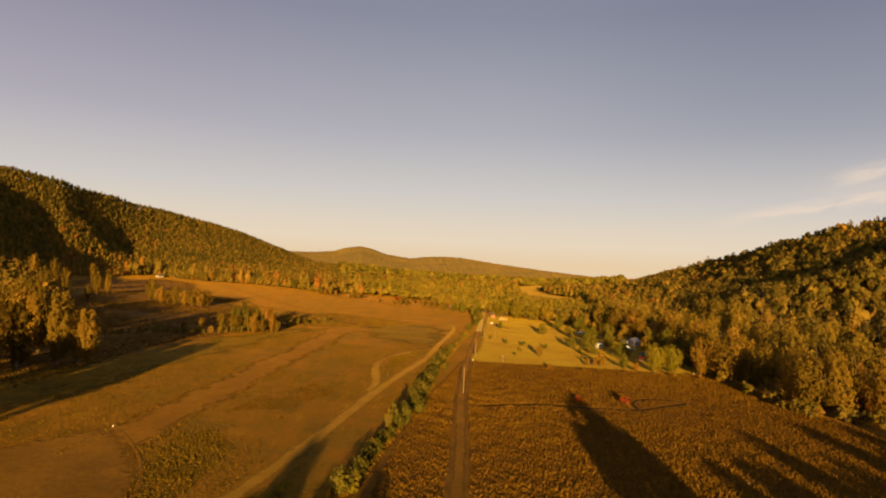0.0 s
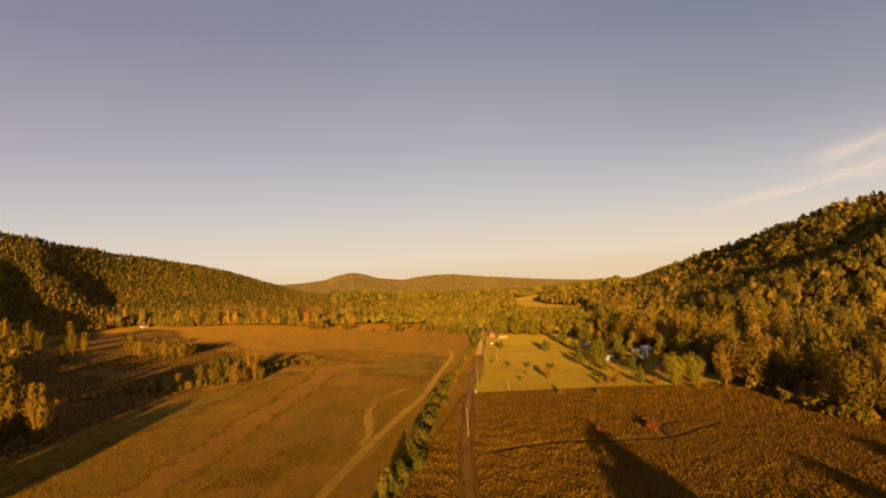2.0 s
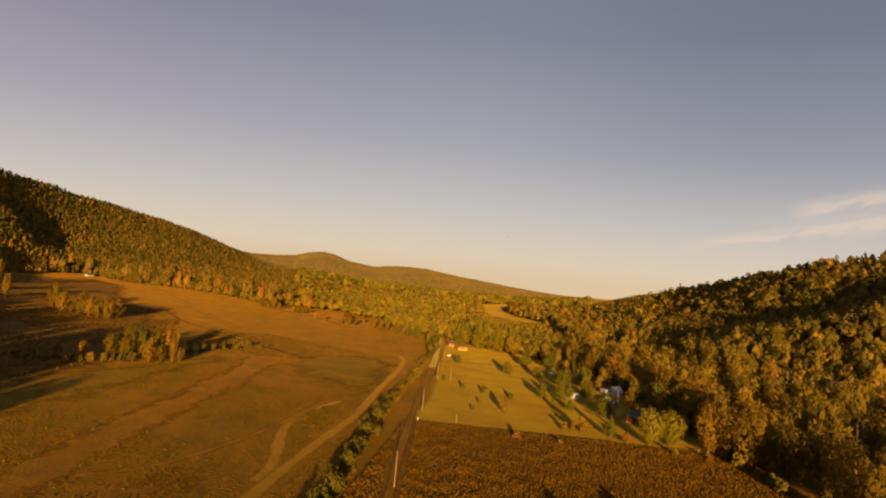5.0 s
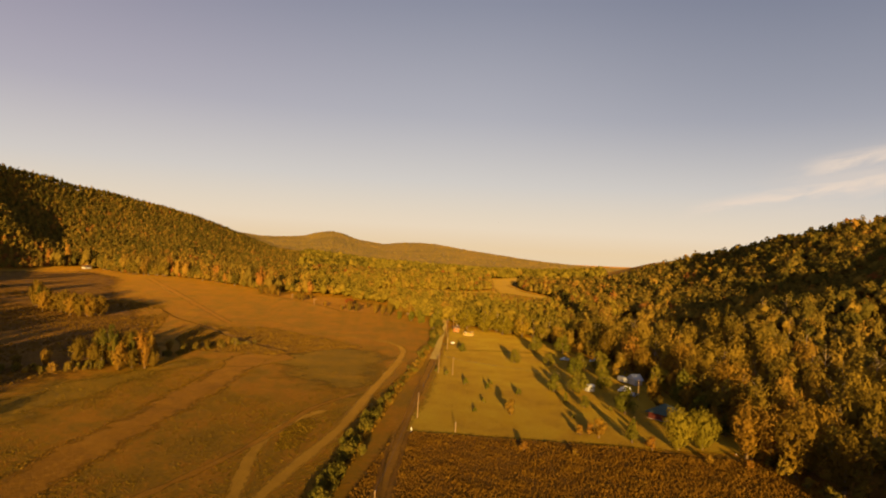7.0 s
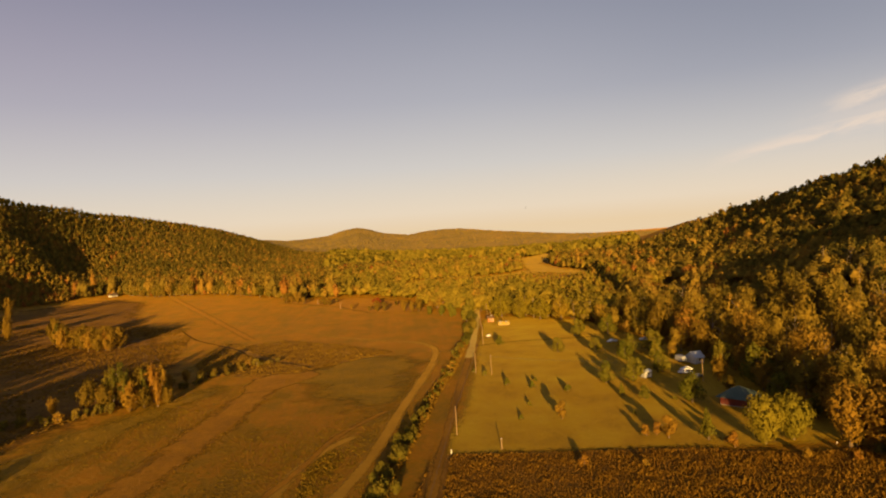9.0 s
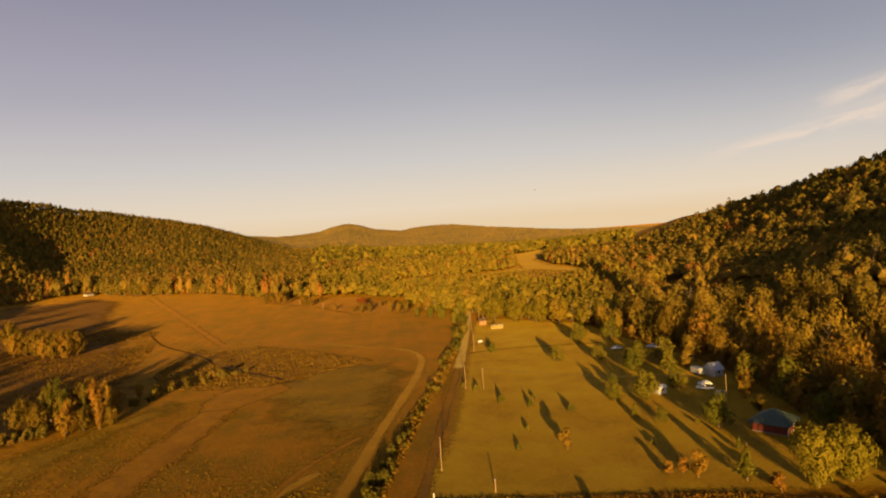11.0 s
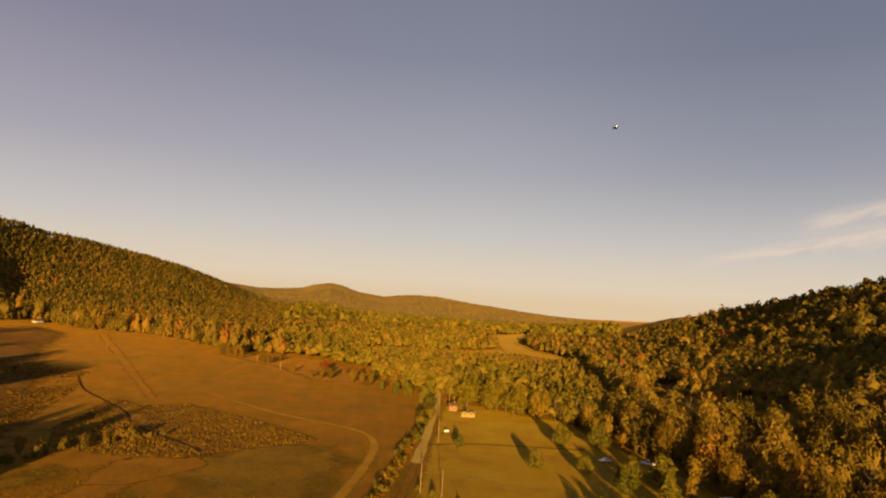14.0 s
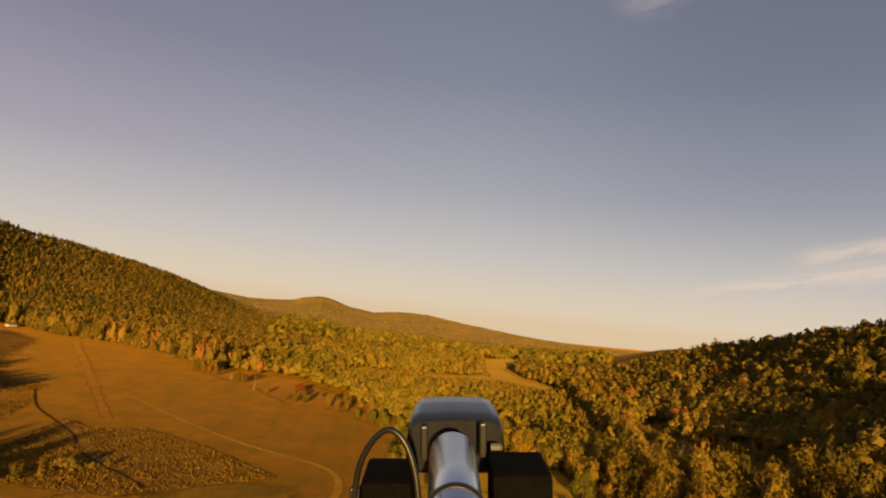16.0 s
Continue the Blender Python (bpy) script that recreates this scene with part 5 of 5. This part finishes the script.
def cable(a, b, sag, name="cable"):
    a, b = Vector(a), Vector(b)
    pts = [a.lerp(b, s) - Vector((0, 0, sag * 4 * s * (1 - s))) for s in (k / 14 for k in range(15))]
    bm = tube(bmesh.new(), pts, [0.022] * 15, 4)
    me = bpy.data.meshes.new(name)
    bm.to_mesh(me)
    bm.free()
    me.materials.append(cable_black)
    tagged(new(name, me), "thin black overhead cable between two poles", "cable", "overhead cables")


for (x0, y0, h0), (x1, y1, h1) in zip(POLES, POLES[1:]):
    for dx in (-0.12, 0.12):
        cable((x0 + dx, y0 + 0.16, h0 - 0.28), (x1 + dx, y1 + 0.16, h1 - 0.28), 0.7)
cable((56, 372, 8.4), (62, 369, 7.5), 0.05)
cable((62, 369, 7.4), (131.6, 332, 7.7), 1.1)
cable((62, 369, 7.2), (131.6, 332, 7.3), 1.3)

# ---- buildings ----
teal_metal = surface("teal_sheet_roof", [(0.3, (0.050, 0.072, 0.055)), (0.7, (0.080, 0.104, 0.080))], 0.5, 8, 0.55, 0.1, 0.15)
red_boards = surface("red_painted_boards", [(0.3, (0.11, 0.026, 0.016)), (0.7, (0.17, 0.042, 0.026))], 0.7, 9, 0.75, 0.3)
dark_glass = surface("dark_window_glass", [(0.3, (0.02, 0.022, 0.025)), (0.7, (0.04, 0.042, 0.045))], 0.5, 3, 0.08, 0.0, 0.6)
tin_roof = surface("pale_tin_roof", [(0.3, (0.36, 0.38, 0.40)), (0.7, (0.52, 0.53, 0.54))], 0.4, 7, 0.4, 0.1, 0.5, 0.3)
orange_paint = surface("orange_painted_boards", [(0.3, (0.30, 0.10, 0.018)), (0.7, (0.40, 0.15, 0.03))], 0.6, 8, 0.7, 0.2)
yellow_paint = surface("yellow_painted_boards", [(0.3, (0.30, 0.19, 0.025)), (0.7, (0.40, 0.26, 0.04))], 0.6, 8, 0.7, 0.2)
brown_roof = surface("brown_shingle_roof", [(0.3, (0.10, 0.06, 0.035)), (0.7, (0.18, 0.11, 0.06))], 0.7, 6, 0.9, 0.4)
# white boards greyed to stand for walls lying in shade
shaded_boards = surface("shaded_white_boards", [(0.3, (0.34, 0.34, 0.34)), (0.7, (0.50, 0.50, 0.49))], 0.6, 8, 0.75, 0.2)
stone = surface("grey_foundation_stone", [(0.3, (0.2, 0.19, 0.17)), (0.7, (0.33, 0.31, 0.28))], 1.0, 6, 0.9, 0.5)


def roof_mesh(sx, sy, z, rise, over, hip, thick=0.12):
    """A gabled or hipped roof slab with overhang; the ridge runs along x."""
    bm = bmesh.new()
    hx, hy = sx / 2 + over, sy / 2 + over
    rx = max(hx - hip, 0.05)
    low = [bm.verts.new(p) for p in ((-hx, -hy, z), (hx, -hy, z), (hx, hy, z), (-hx, hy, z))]
    up = [bm.verts.new(p) for p in ((-hx, -hy, z + thick), (hx, -hy, z + thick), (hx, hy, z + thick), (-hx, hy, z + thick))]
    ridge = [bm.verts.new((-rx, 0, z + thick + rise)), bm.verts.new((rx, 0, z + thick + rise))]
    bm.faces.new(low[::-1])
    for k in range(4):
        bm.faces.new((low[k], low[(k + 1) % 4], up[(k + 1) % 4], up[k]))
    bm.faces.new((up[0], up[1], ridge[1], ridge[0])), bm.faces.new((up[2], up[3], ridge[0], ridge[1]))
    bm.faces.new((up[1], up[2], ridge[1])), bm.faces.new((up[3], up[0], ridge[0]))
    return bm


def opening(house, name, x, y, z, w, h, face, frame_mat):
    """A window or door on a wall that faces along -y or x: a frame standing 4 cm proud, with its panel or pane in it."""
    turn = Matrix.Rotation(0 if face == "y" else math.pi / 2, 4, "Z")
    m = Matrix.Translation((x, y, z)) @ turn
    bm = bmesh.new()
    for dx, dz, sx, sz in ((-w / 2, 0, 0.1, h), (w / 2, 0, 0.1, h), (0, -0.1, w + 0.1, 0.1), (0, h, w + 0.2, 0.12)):
        box(bm, sx, 0.12, sz, m @ Matrix.Translation((dx, 0, dz)))
    f = part(name, bm, frame_mat, house)
    bm = bmesh.new()
    box(bm, w - 0.1, 0.06, h, m)
    part("pane" if name == "window" else "panel", bm, dark_glass if name == "window" else red_boards, f)


def house(name, label, x, y, turn, sx, sy, wall_h, rise, walls, roof_mat, hip=0.0, over=0.5, trim=white_paint, chimney=False, z=0.0):
    h = thing(name, label, "house", x, y, z, turn)
    part("foundation", box(bmesh.new(), sx + 0.1, sy + 0.1, 0.4, Matrix.Translation((0, 0, -0.15))), stone, h)
    part("wall", box(bmesh.new(), sx, sy, wall_h - 0.2, Matrix.Translation((0, 0, 0.25)), 0.03), walls, h)
    roof = part("roof", roof_mesh(sx, sy, wall_h + 0.05, rise, over, hip), roof_mat, h)
    if hip == 0.0:
        bm = bmesh.new()
        for ex in (-sx / 2 + 0.1, sx / 2 - 0.1):
            v = [bm.verts.new((ex + d, yy, zz)) for d in (-0.08, 0.08) for yy, zz in ((-sy / 2, wall_h), (sy / 2, wall_h), (0, wall_h + rise * 0.96))]
            bm.faces.new(v[:3][::-1]), bm.faces.new(v[3:])
            for k in range(3):
                bm.faces.new((v[k], v[(k + 1) % 3], v[3 + (k + 1) % 3], v[3 + k]))
        part("gable", bm, walls, h)
    n = max(int(sx // 3), 1)
    for k in range(n):
        opening(h, "window", -sx / 2 + (k + 0.5) * sx / n, -sy / 2 - 0.03, 1.1, 1.0, 1.2, "y", trim)
    opening(h, "door", sx / 2 + 0.03, -sy / 6, 0.35, 0.9, 2.0, "x", trim)
    opening(h, "window", sx / 2 + 0.03, sy / 4, 1.1, 1.0, 1.2, "x", trim)
    if chimney:
        bm = box(bmesh.new(), 0.6, 0.6, rise + 0.9, Matrix.Translation((sx * 0.2, 0.6, wall_h)), 0.03)
        part("chimney", bm, stone, roof)
    return h


cabin = house("cabin", "red board cabin with a teal sheet metal roof", 129.0, 304.0, 40, 8.4, 8.2, 2.4, 3.0, red_boards, teal_metal, hip=5.1, over=0.95)
part("porch_post", box(bmesh.new(), 0.16, 0.16, 2.44, Matrix.Translation((-4.5, -4.7, 0)), 0.02), white_paint, cabin)
part("porch_post", box(bmesh.new(), 0.16, 0.16, 2.44, Matrix.Translation((0.0, -4.7, 0)), 0.02), white_paint, cabin)
part("porch_post", box(bmesh.new(), 0.16, 0.16, 2.44, Matrix.Translation((4.5, -4.7, 0)), 0.02), white_paint, cabin)
house("tin_roofed_house", "small white house with a pale tin roof", 142.5, 360, 12, 3.8, 5.2, 2.3, 2.2, shaded_boards, tin_roof)
house("shed", "white garden shed with a light grey roof", 116, 344.5, 15, 3.0, 2.8, 2.1, 0.7, shaded_boards, tin_roof, over=0.2)
house("orange_house", "small orange painted house beside the road", 83, 510, -8, 3.6, 3.2, 2.4, 1.2, orange_paint, brown_roof, chimney=True)
house("yellow_outbuilding", "long low yellow outbuilding under the trees", 88.5, 494, -8, 6.4, 2.8, 1.7, 0.5, yellow_paint, yellow_paint)
house("roadside_house", "white house with a grey roof among trees", 60, 598, 12, 9.0, 6.0, 2.8, 1.8, white_paint, tin_roof)
house("farmhouse", "white farmhouse at the foot of the wooded hill", -343, 968, 62, 9.0, 6.5, 3.4, 2.4, shaded_boards, brown_roof, chimney=True)
house("barn", "weathered brown barn beside the farmhouse", -322, 982, 20, 12.0, 8.0, 4.0, 2.4, wood_pole, tin_roof)

# ---- vehicles ----
car_white = surface("white_car_paint", [(0.3, (0.68, 0.68, 0.67)), (0.7, (0.78, 0.78, 0.77))], 0.5, 3, 0.25, 0.0, 0.5)
car_grey = surface("silver_grey_car_paint", [(0.3, (0.30, 0.31, 0.33)), (0.7, (0.40, 0.41, 0.43))], 0.5, 3, 0.25, 0.0, 0.5, 0.4)
rubber = surface("black_tyre_rubber", [(0.3, (0.02, 0.02, 0.02)), (0.7, (0.04, 0.04, 0.04))], 2, 12, 0.85, 0.1)


def loft(profile, half, taper=0.0):
    """A body from a side outline of (along, up), as wide as half on each side, narrowing with height by taper."""
    bm = bmesh.new()
    top = max(z for _, z in profile)
    sides = [[bm.verts.new((a, s * (half - taper * max(z - top * 0.5, 0)), z)) for a, z in profile] for s in (-1, 1)]
    bm.faces.new(sides[0]), bm.faces.new(sides[1][::-1])
    n = len(profile)
    for k in range(n):
        bm.faces.new((sides[0][(k + 1) % n], sides[0][k], sides[1][k], sides[1][(k + 1) % n]))
    bmesh.ops.recalc_face_normals(bm, faces=bm.faces)
    bmesh.ops.bevel(bm, geom=list(bm.edges), offset=0.05, segments=2, affect="EDGES")
    return bm


def vehicle(name, label, x, y, turn, long, paint, truck=False):
    car = thing(name, label, "pickup truck" if truck else "car", x, y, 0.1, turn, "parked vehicles")
    h = long / 2
    if truck:
        body = [(-h, 0.45), (h, 0.45), (h, 0.95), (h * 0.45, 1.05), (h * 0.42, 1.05), (-h, 1.05)]
        cab = [(-h * 0.12, 1.0), (h * 0.5, 1.0), (h * 0.28, 1.72), (-h * 0.08, 1.72)]
    else:
        body = [(-h, 0.4), (h, 0.4), (h, 0.75), (h * 0.5, 0.92), (-h * 0.75, 0.98), (-h, 0.85)]
        cab = [(-h * 0.7, 0.9), (h * 0.48, 0.9), (h * 0.15, 1.45), (-h * 0.45, 1.45)]
    part("body", loft(body, 0.92), paint, car)
    c = part("cabin", loft(cab, 0.84, 0.25), paint, car)
    g = [(a * 0.93 + (cab[0][0] + cab[1][0]) * 0.035, 1.0 + (z - 1.0) * 0.8 + 0.04) for a, z in cab]
    part("side_glass", loft(g, 0.862, 0.25), dark_glass, c)
    if truck:
        bed = bmesh.new()
        box(bed, h * 0.8, 1.6, 0.03, Matrix.Translation((-h * 0.55, 0, 1.06)))
        part("bed_liner", bed, rubber, car)
    for ax in (-h * 0.62, h * 0.62):
        for s in (-1, 1):
            bm = bmesh.new()
            bmesh.ops.create_cone(bm, cap_ends=True, segments=18, radius1=0.34, radius2=0.34, depth=0.22, matrix=Matrix.Translation((ax, s * 0.84, 0.32)) @ Matrix.Rotation(math.pi / 2, 4, "X"))
            bmesh.ops.bevel(bm, geom=[e for e in bm.edges if len(e.link_faces) == 2 and any(len(f.verts) > 4 for f in e.link_faces)], offset=0.04, segments=2, affect="EDGES")
            w = part("wheel", bm, rubber, car)
            bm = bmesh.new()
            bmesh.ops.create_cone(bm, cap_ends=True, segments=14, radius1=0.2, radius2=0.18, depth=0.02, matrix=Matrix.Translation((ax, s * 0.955, 0.32)) @ Matrix.Rotation(math.pi / 2, 4, "X"))
            part("rim", bm, galvanised, w)
    for s in (-0.62, 0.62):
        part("headlight", box(bmesh.new(), 0.05, 0.32, 0.14, Matrix.Translation((h + 0.012, s, 0.66)), 0.01), porcelain, car)
    return car


vehicle("pickup_truck", "white pickup truck parked beside the house", 131, 344, 150, 5.4, car_white, True)
vehicle("parked_car", "white car parked in the shaded yard", 133.5, 349, 165, 4.4, car_white)
vehicle("parked_car", "silver car parked beneath the trees", 132.5, 337.5, 40, 4.5, car_grey)
vehicle("parked_car", "white car parked at the far edge of the lawn", 127.5, 414.5, 185, 4.6, car_white)
vehicle("pickup_truck", "white pickup truck parked under the trees", 143, 412, 150, 5.4, car_white, True)
tank = thing("gas_tank", "white propane tank standing on the lawn", "tank", 73.5, 455, 0.1, 20)
bm = bmesh.new()
bmesh.ops.create_uvsphere(bm, u_segments=20, v_segments=12, radius=0.5, matrix=Matrix.Translation((0, 0, 0.85)) @ Matrix.Rotation(math.pi / 2, 4, "Y"))
for v in bm.verts:
    v.co.x += 0.75 if v.co.x > 0.01 else (-0.75 if v.co.x < -0.01 else 0)
part("shell", bm, white_paint, tank)
part("dome", tube(bmesh.new(), [(0, 0, 1.3), (0, 0, 1.5), (0, 0, 1.56)], [0.2, 0.2, 0.1], 12), galvanised, tank)
for dx in (-0.6, 0.6):
    part("foot", box(bmesh.new(), 0.15, 0.7, 0.5, Matrix.Translation((dx, 0, -0.05)), 0.02), stone, tank)
# a trailer awning beside the tin-roofed house
awning = thing("trailer", "white camper trailer parked against the house", "trailer", 138, 363, 0.1, 95)
part("body", loft([(-2.6, 0.6), (2.6, 0.6), (2.6, 2.2), (2.0, 2.6), (-2.2, 2.6), (-2.6, 2.0)], 1.1), shaded_boards, awning)
part("window", box(bmesh.new(), 1.4, 0.04, 0.6, Matrix.Translation((0.2, -1.115, 1.5)), 0.01), dark_glass, awning)
for s in (-1, 1):
    bm = bmesh.new()
    bmesh.ops.create_cone(bm, cap_ends=True, segments=16, radius1=0.33, radius2=0.33, depth=0.2, matrix=Matrix.Translation((-0.2, s * 0.98, 0.33)) @ Matrix.Rotation(math.pi / 2, 4, "X"))
    part("wheel", bm, rubber, awning)
part("drawbar", tube(bmesh.new(), [(2.55, 0, 0.65), (3.9, 0, 0.55)], [0.06, 0.05], 6), galvanised, awning)
part("jack", tube(bmesh.new(), [(3.7, 0, 0.0), (3.7, 0, 0.6)], [0.05, 0.04], 6), galvanised, awning)

# posts of a gateway at the edge of the far meadow
for x, y, tall, label in [(-22, 644, 5.0, "pale wooden gate post at the meadow's edge"), (-46, 690, 4.5, "pale wooden gate post at the meadow's edge"), (-60, 712, 4.5, "pale wooden gate post at the meadow's edge")]:
    gp = thing("gate_post", label, "post", x, y, float(height(x, y)), 20, "meadow gate posts")
    part("shaft", box(bmesh.new(), 0.4, 0.4, tall, Matrix.Translation((0, 0, -0.1)), 0.04), wood_pole, gp)
    part("beam", box(bmesh.new(), 2.6, 0.25, 0.3, Matrix.Translation((0.9, 0, tall - 0.35)), 0.03), wood_pole, gp)

# ---- the model aircraft that carries the camera, where its flight ends ----
dark_plastic = surface("glossy_blue_black_plastic", [(0.3, (0.010, 0.012, 0.018)), (0.7, (0.016, 0.019, 0.028))], 30, 300, 0.22, 0.0, 0.5)
black_foam = surface("matt_black_foam", [(0.3, (0.0025, 0.0025, 0.0025)), (0.7, (0.005, 0.005, 0.005))], 40, 400, 0.9, 0.1, 0.04)
bright_tube = surface("polished_aluminium_tube", [(0.3, (0.62, 0.63, 0.66)), (0.7, (0.74, 0.75, 0.78))], 20, 300, 0.24, 0.0, 0.5, 1.0)
black_rubber = surface("black_cable_sleeve", [(0.3, (0.006, 0.006, 0.007)), (0.7, (0.014, 0.014, 0.016))], 40, 500, 0.4, 0.0, 0.4)
screw_steel = surface("worn_grey_steel", [(0.3, (0.10, 0.09, 0.08)), (0.7, (0.16, 0.15, 0.14))], 60, 400, 0.6, 0.05, 0.3, 0.3)
aircraft = tagged(new("model_aircraft"), "nose of a small dark model aircraft in flight", "aircraft")
aircraft.matrix_world = heading(44.8, 201.4, 61.5, -6.47, 6.12, 5.97)


bm = bmesh.new()
outline = [(-0.0277, -0.008), (-0.0262, 0.003), (-0.0232, 0.0100), (-0.016, 0.0118), (0.0094, 0.0126), (0.035, 0.0118), (0.0422, 0.0100), (0.0452, 0.003), (0.0466, -0.008), (0.0474, -0.03), (-0.0285, -0.03)]
layers = [[bm.verts.new((0.0094 + (x - 0.0094) * k, -0.1402 + y * h, z)) for x, y in outline] for k, h, z in ((0.9, 0.86, -0.475), (1.0, 0.98, -0.479), (1.02, 1.0, -0.50), (0.98, 0.97, -0.53), (0.9, 0.85, -0.555))]
for lo, hi in zip(layers, layers[1:]):
    for k in range(len(outline)):
        bm.faces.new((lo[k], lo[(k + 1) % len(outline)], hi[(k + 1) % len(outline)], hi[k]))
bm.faces.new(layers[0]), bm.faces.new(layers[-1][::-1])
bmesh.ops.recalc_face_normals(bm, faces=bm.faces)
for f in bm.faces:
    f.smooth = len(f.verts) == 4
part("cowl", bm, dark_plastic, aircraft, "glossy blue-black rounded cowl")
bm = tube(bmesh.new(), [(0.0072, -0.142, -0.24), (0.0068, -0.1405, -0.34), (0.0064, -0.1395, -0.43), (0.0063, -0.1395, -0.440), (0.0063, -0.1395, -0.446)], [0.0158, 0.0156, 0.0154, 0.0135, 0.006], 32)
for f in bm.faces:
    f.smooth = len(f.verts) == 4
boom = part("boom", bm, bright_tube, aircraft, "polished tubular fuselage boom")
bm = tube(bmesh.new(), [(0.0069, -0.1406, -0.332), (0.0069, -0.1406, -0.3335), (0.0069, -0.1406, -0.336), (0.0069, -0.1406, -0.3375)], [0.0160, 0.0170, 0.0170, 0.0160], 32)
part("band", bm, black_rubber, boom, "thin black rubber band")
for x, top, low in ((-0.0133, -0.1262, -0.152), (0.0285, -0.1242, -0.150)):
    part("clip", box(bmesh.new(), 0.005, 0.006, 0.0245, Matrix.Translation((x, top, -0.452)) @ Matrix.Rotation(math.pi / 2, 4, "X"), 0.0012), black_rubber, aircraft)
for x, y, w, h in ((-0.0355, -0.1665, 0.0325, 0.044), (0.0495, -0.1625, 0.0375, 0.045)):
    part("side_pod", box(bmesh.new(), w, h, 0.05, Matrix.Translation((x, y, -0.44)), 0.0035), black_foam, aircraft, "matt black foam side pod")
loop = bend([(-0.0535, -0.165), (-0.0525, -0.1450), (-0.0489, -0.1269), (-0.0404, -0.1117), (-0.0309, -0.1059), (-0.0224, -0.1123), (-0.0166, -0.1269), (-0.0140, -0.1450), (-0.0132, -0.165)], 5)
bm = tube(bmesh.new(), [(p.x, p.y, -0.38 + 0.02 * i / len(loop)) for i, p in enumerate(loop)], [0.0019] * len(loop), 10)
for f in bm.faces:
    f.smooth = len(f.verts) == 4
lead = part("cable_loop", bm, black_rubber, aircraft, "arched black cable")
part("connector", box(bmesh.new(), 0.006, 0.010, 0.006, Matrix.Translation((-0.0528, -0.148, -0.383)), 0.001), black_rubber, lead)
part("screw", tube(bmesh.new(), [(0.034, -0.1423, -0.452), (0.0405, -0.1423, -0.452), (0.0425, -0.1423, -0.452)], [0.0035, 0.0035, 0.002], 14), screw_steel, aircraft, "small grey steel screw")
part("wire", tube(bmesh.new(), [(0.064, -0.149, -0.395), (0.0655, -0.156, -0.392), (0.070, -0.162, -0.388), (0.074, -0.17, -0.385)], [0.0014] * 4, 8), galvanised, aircraft, "silver control wire")
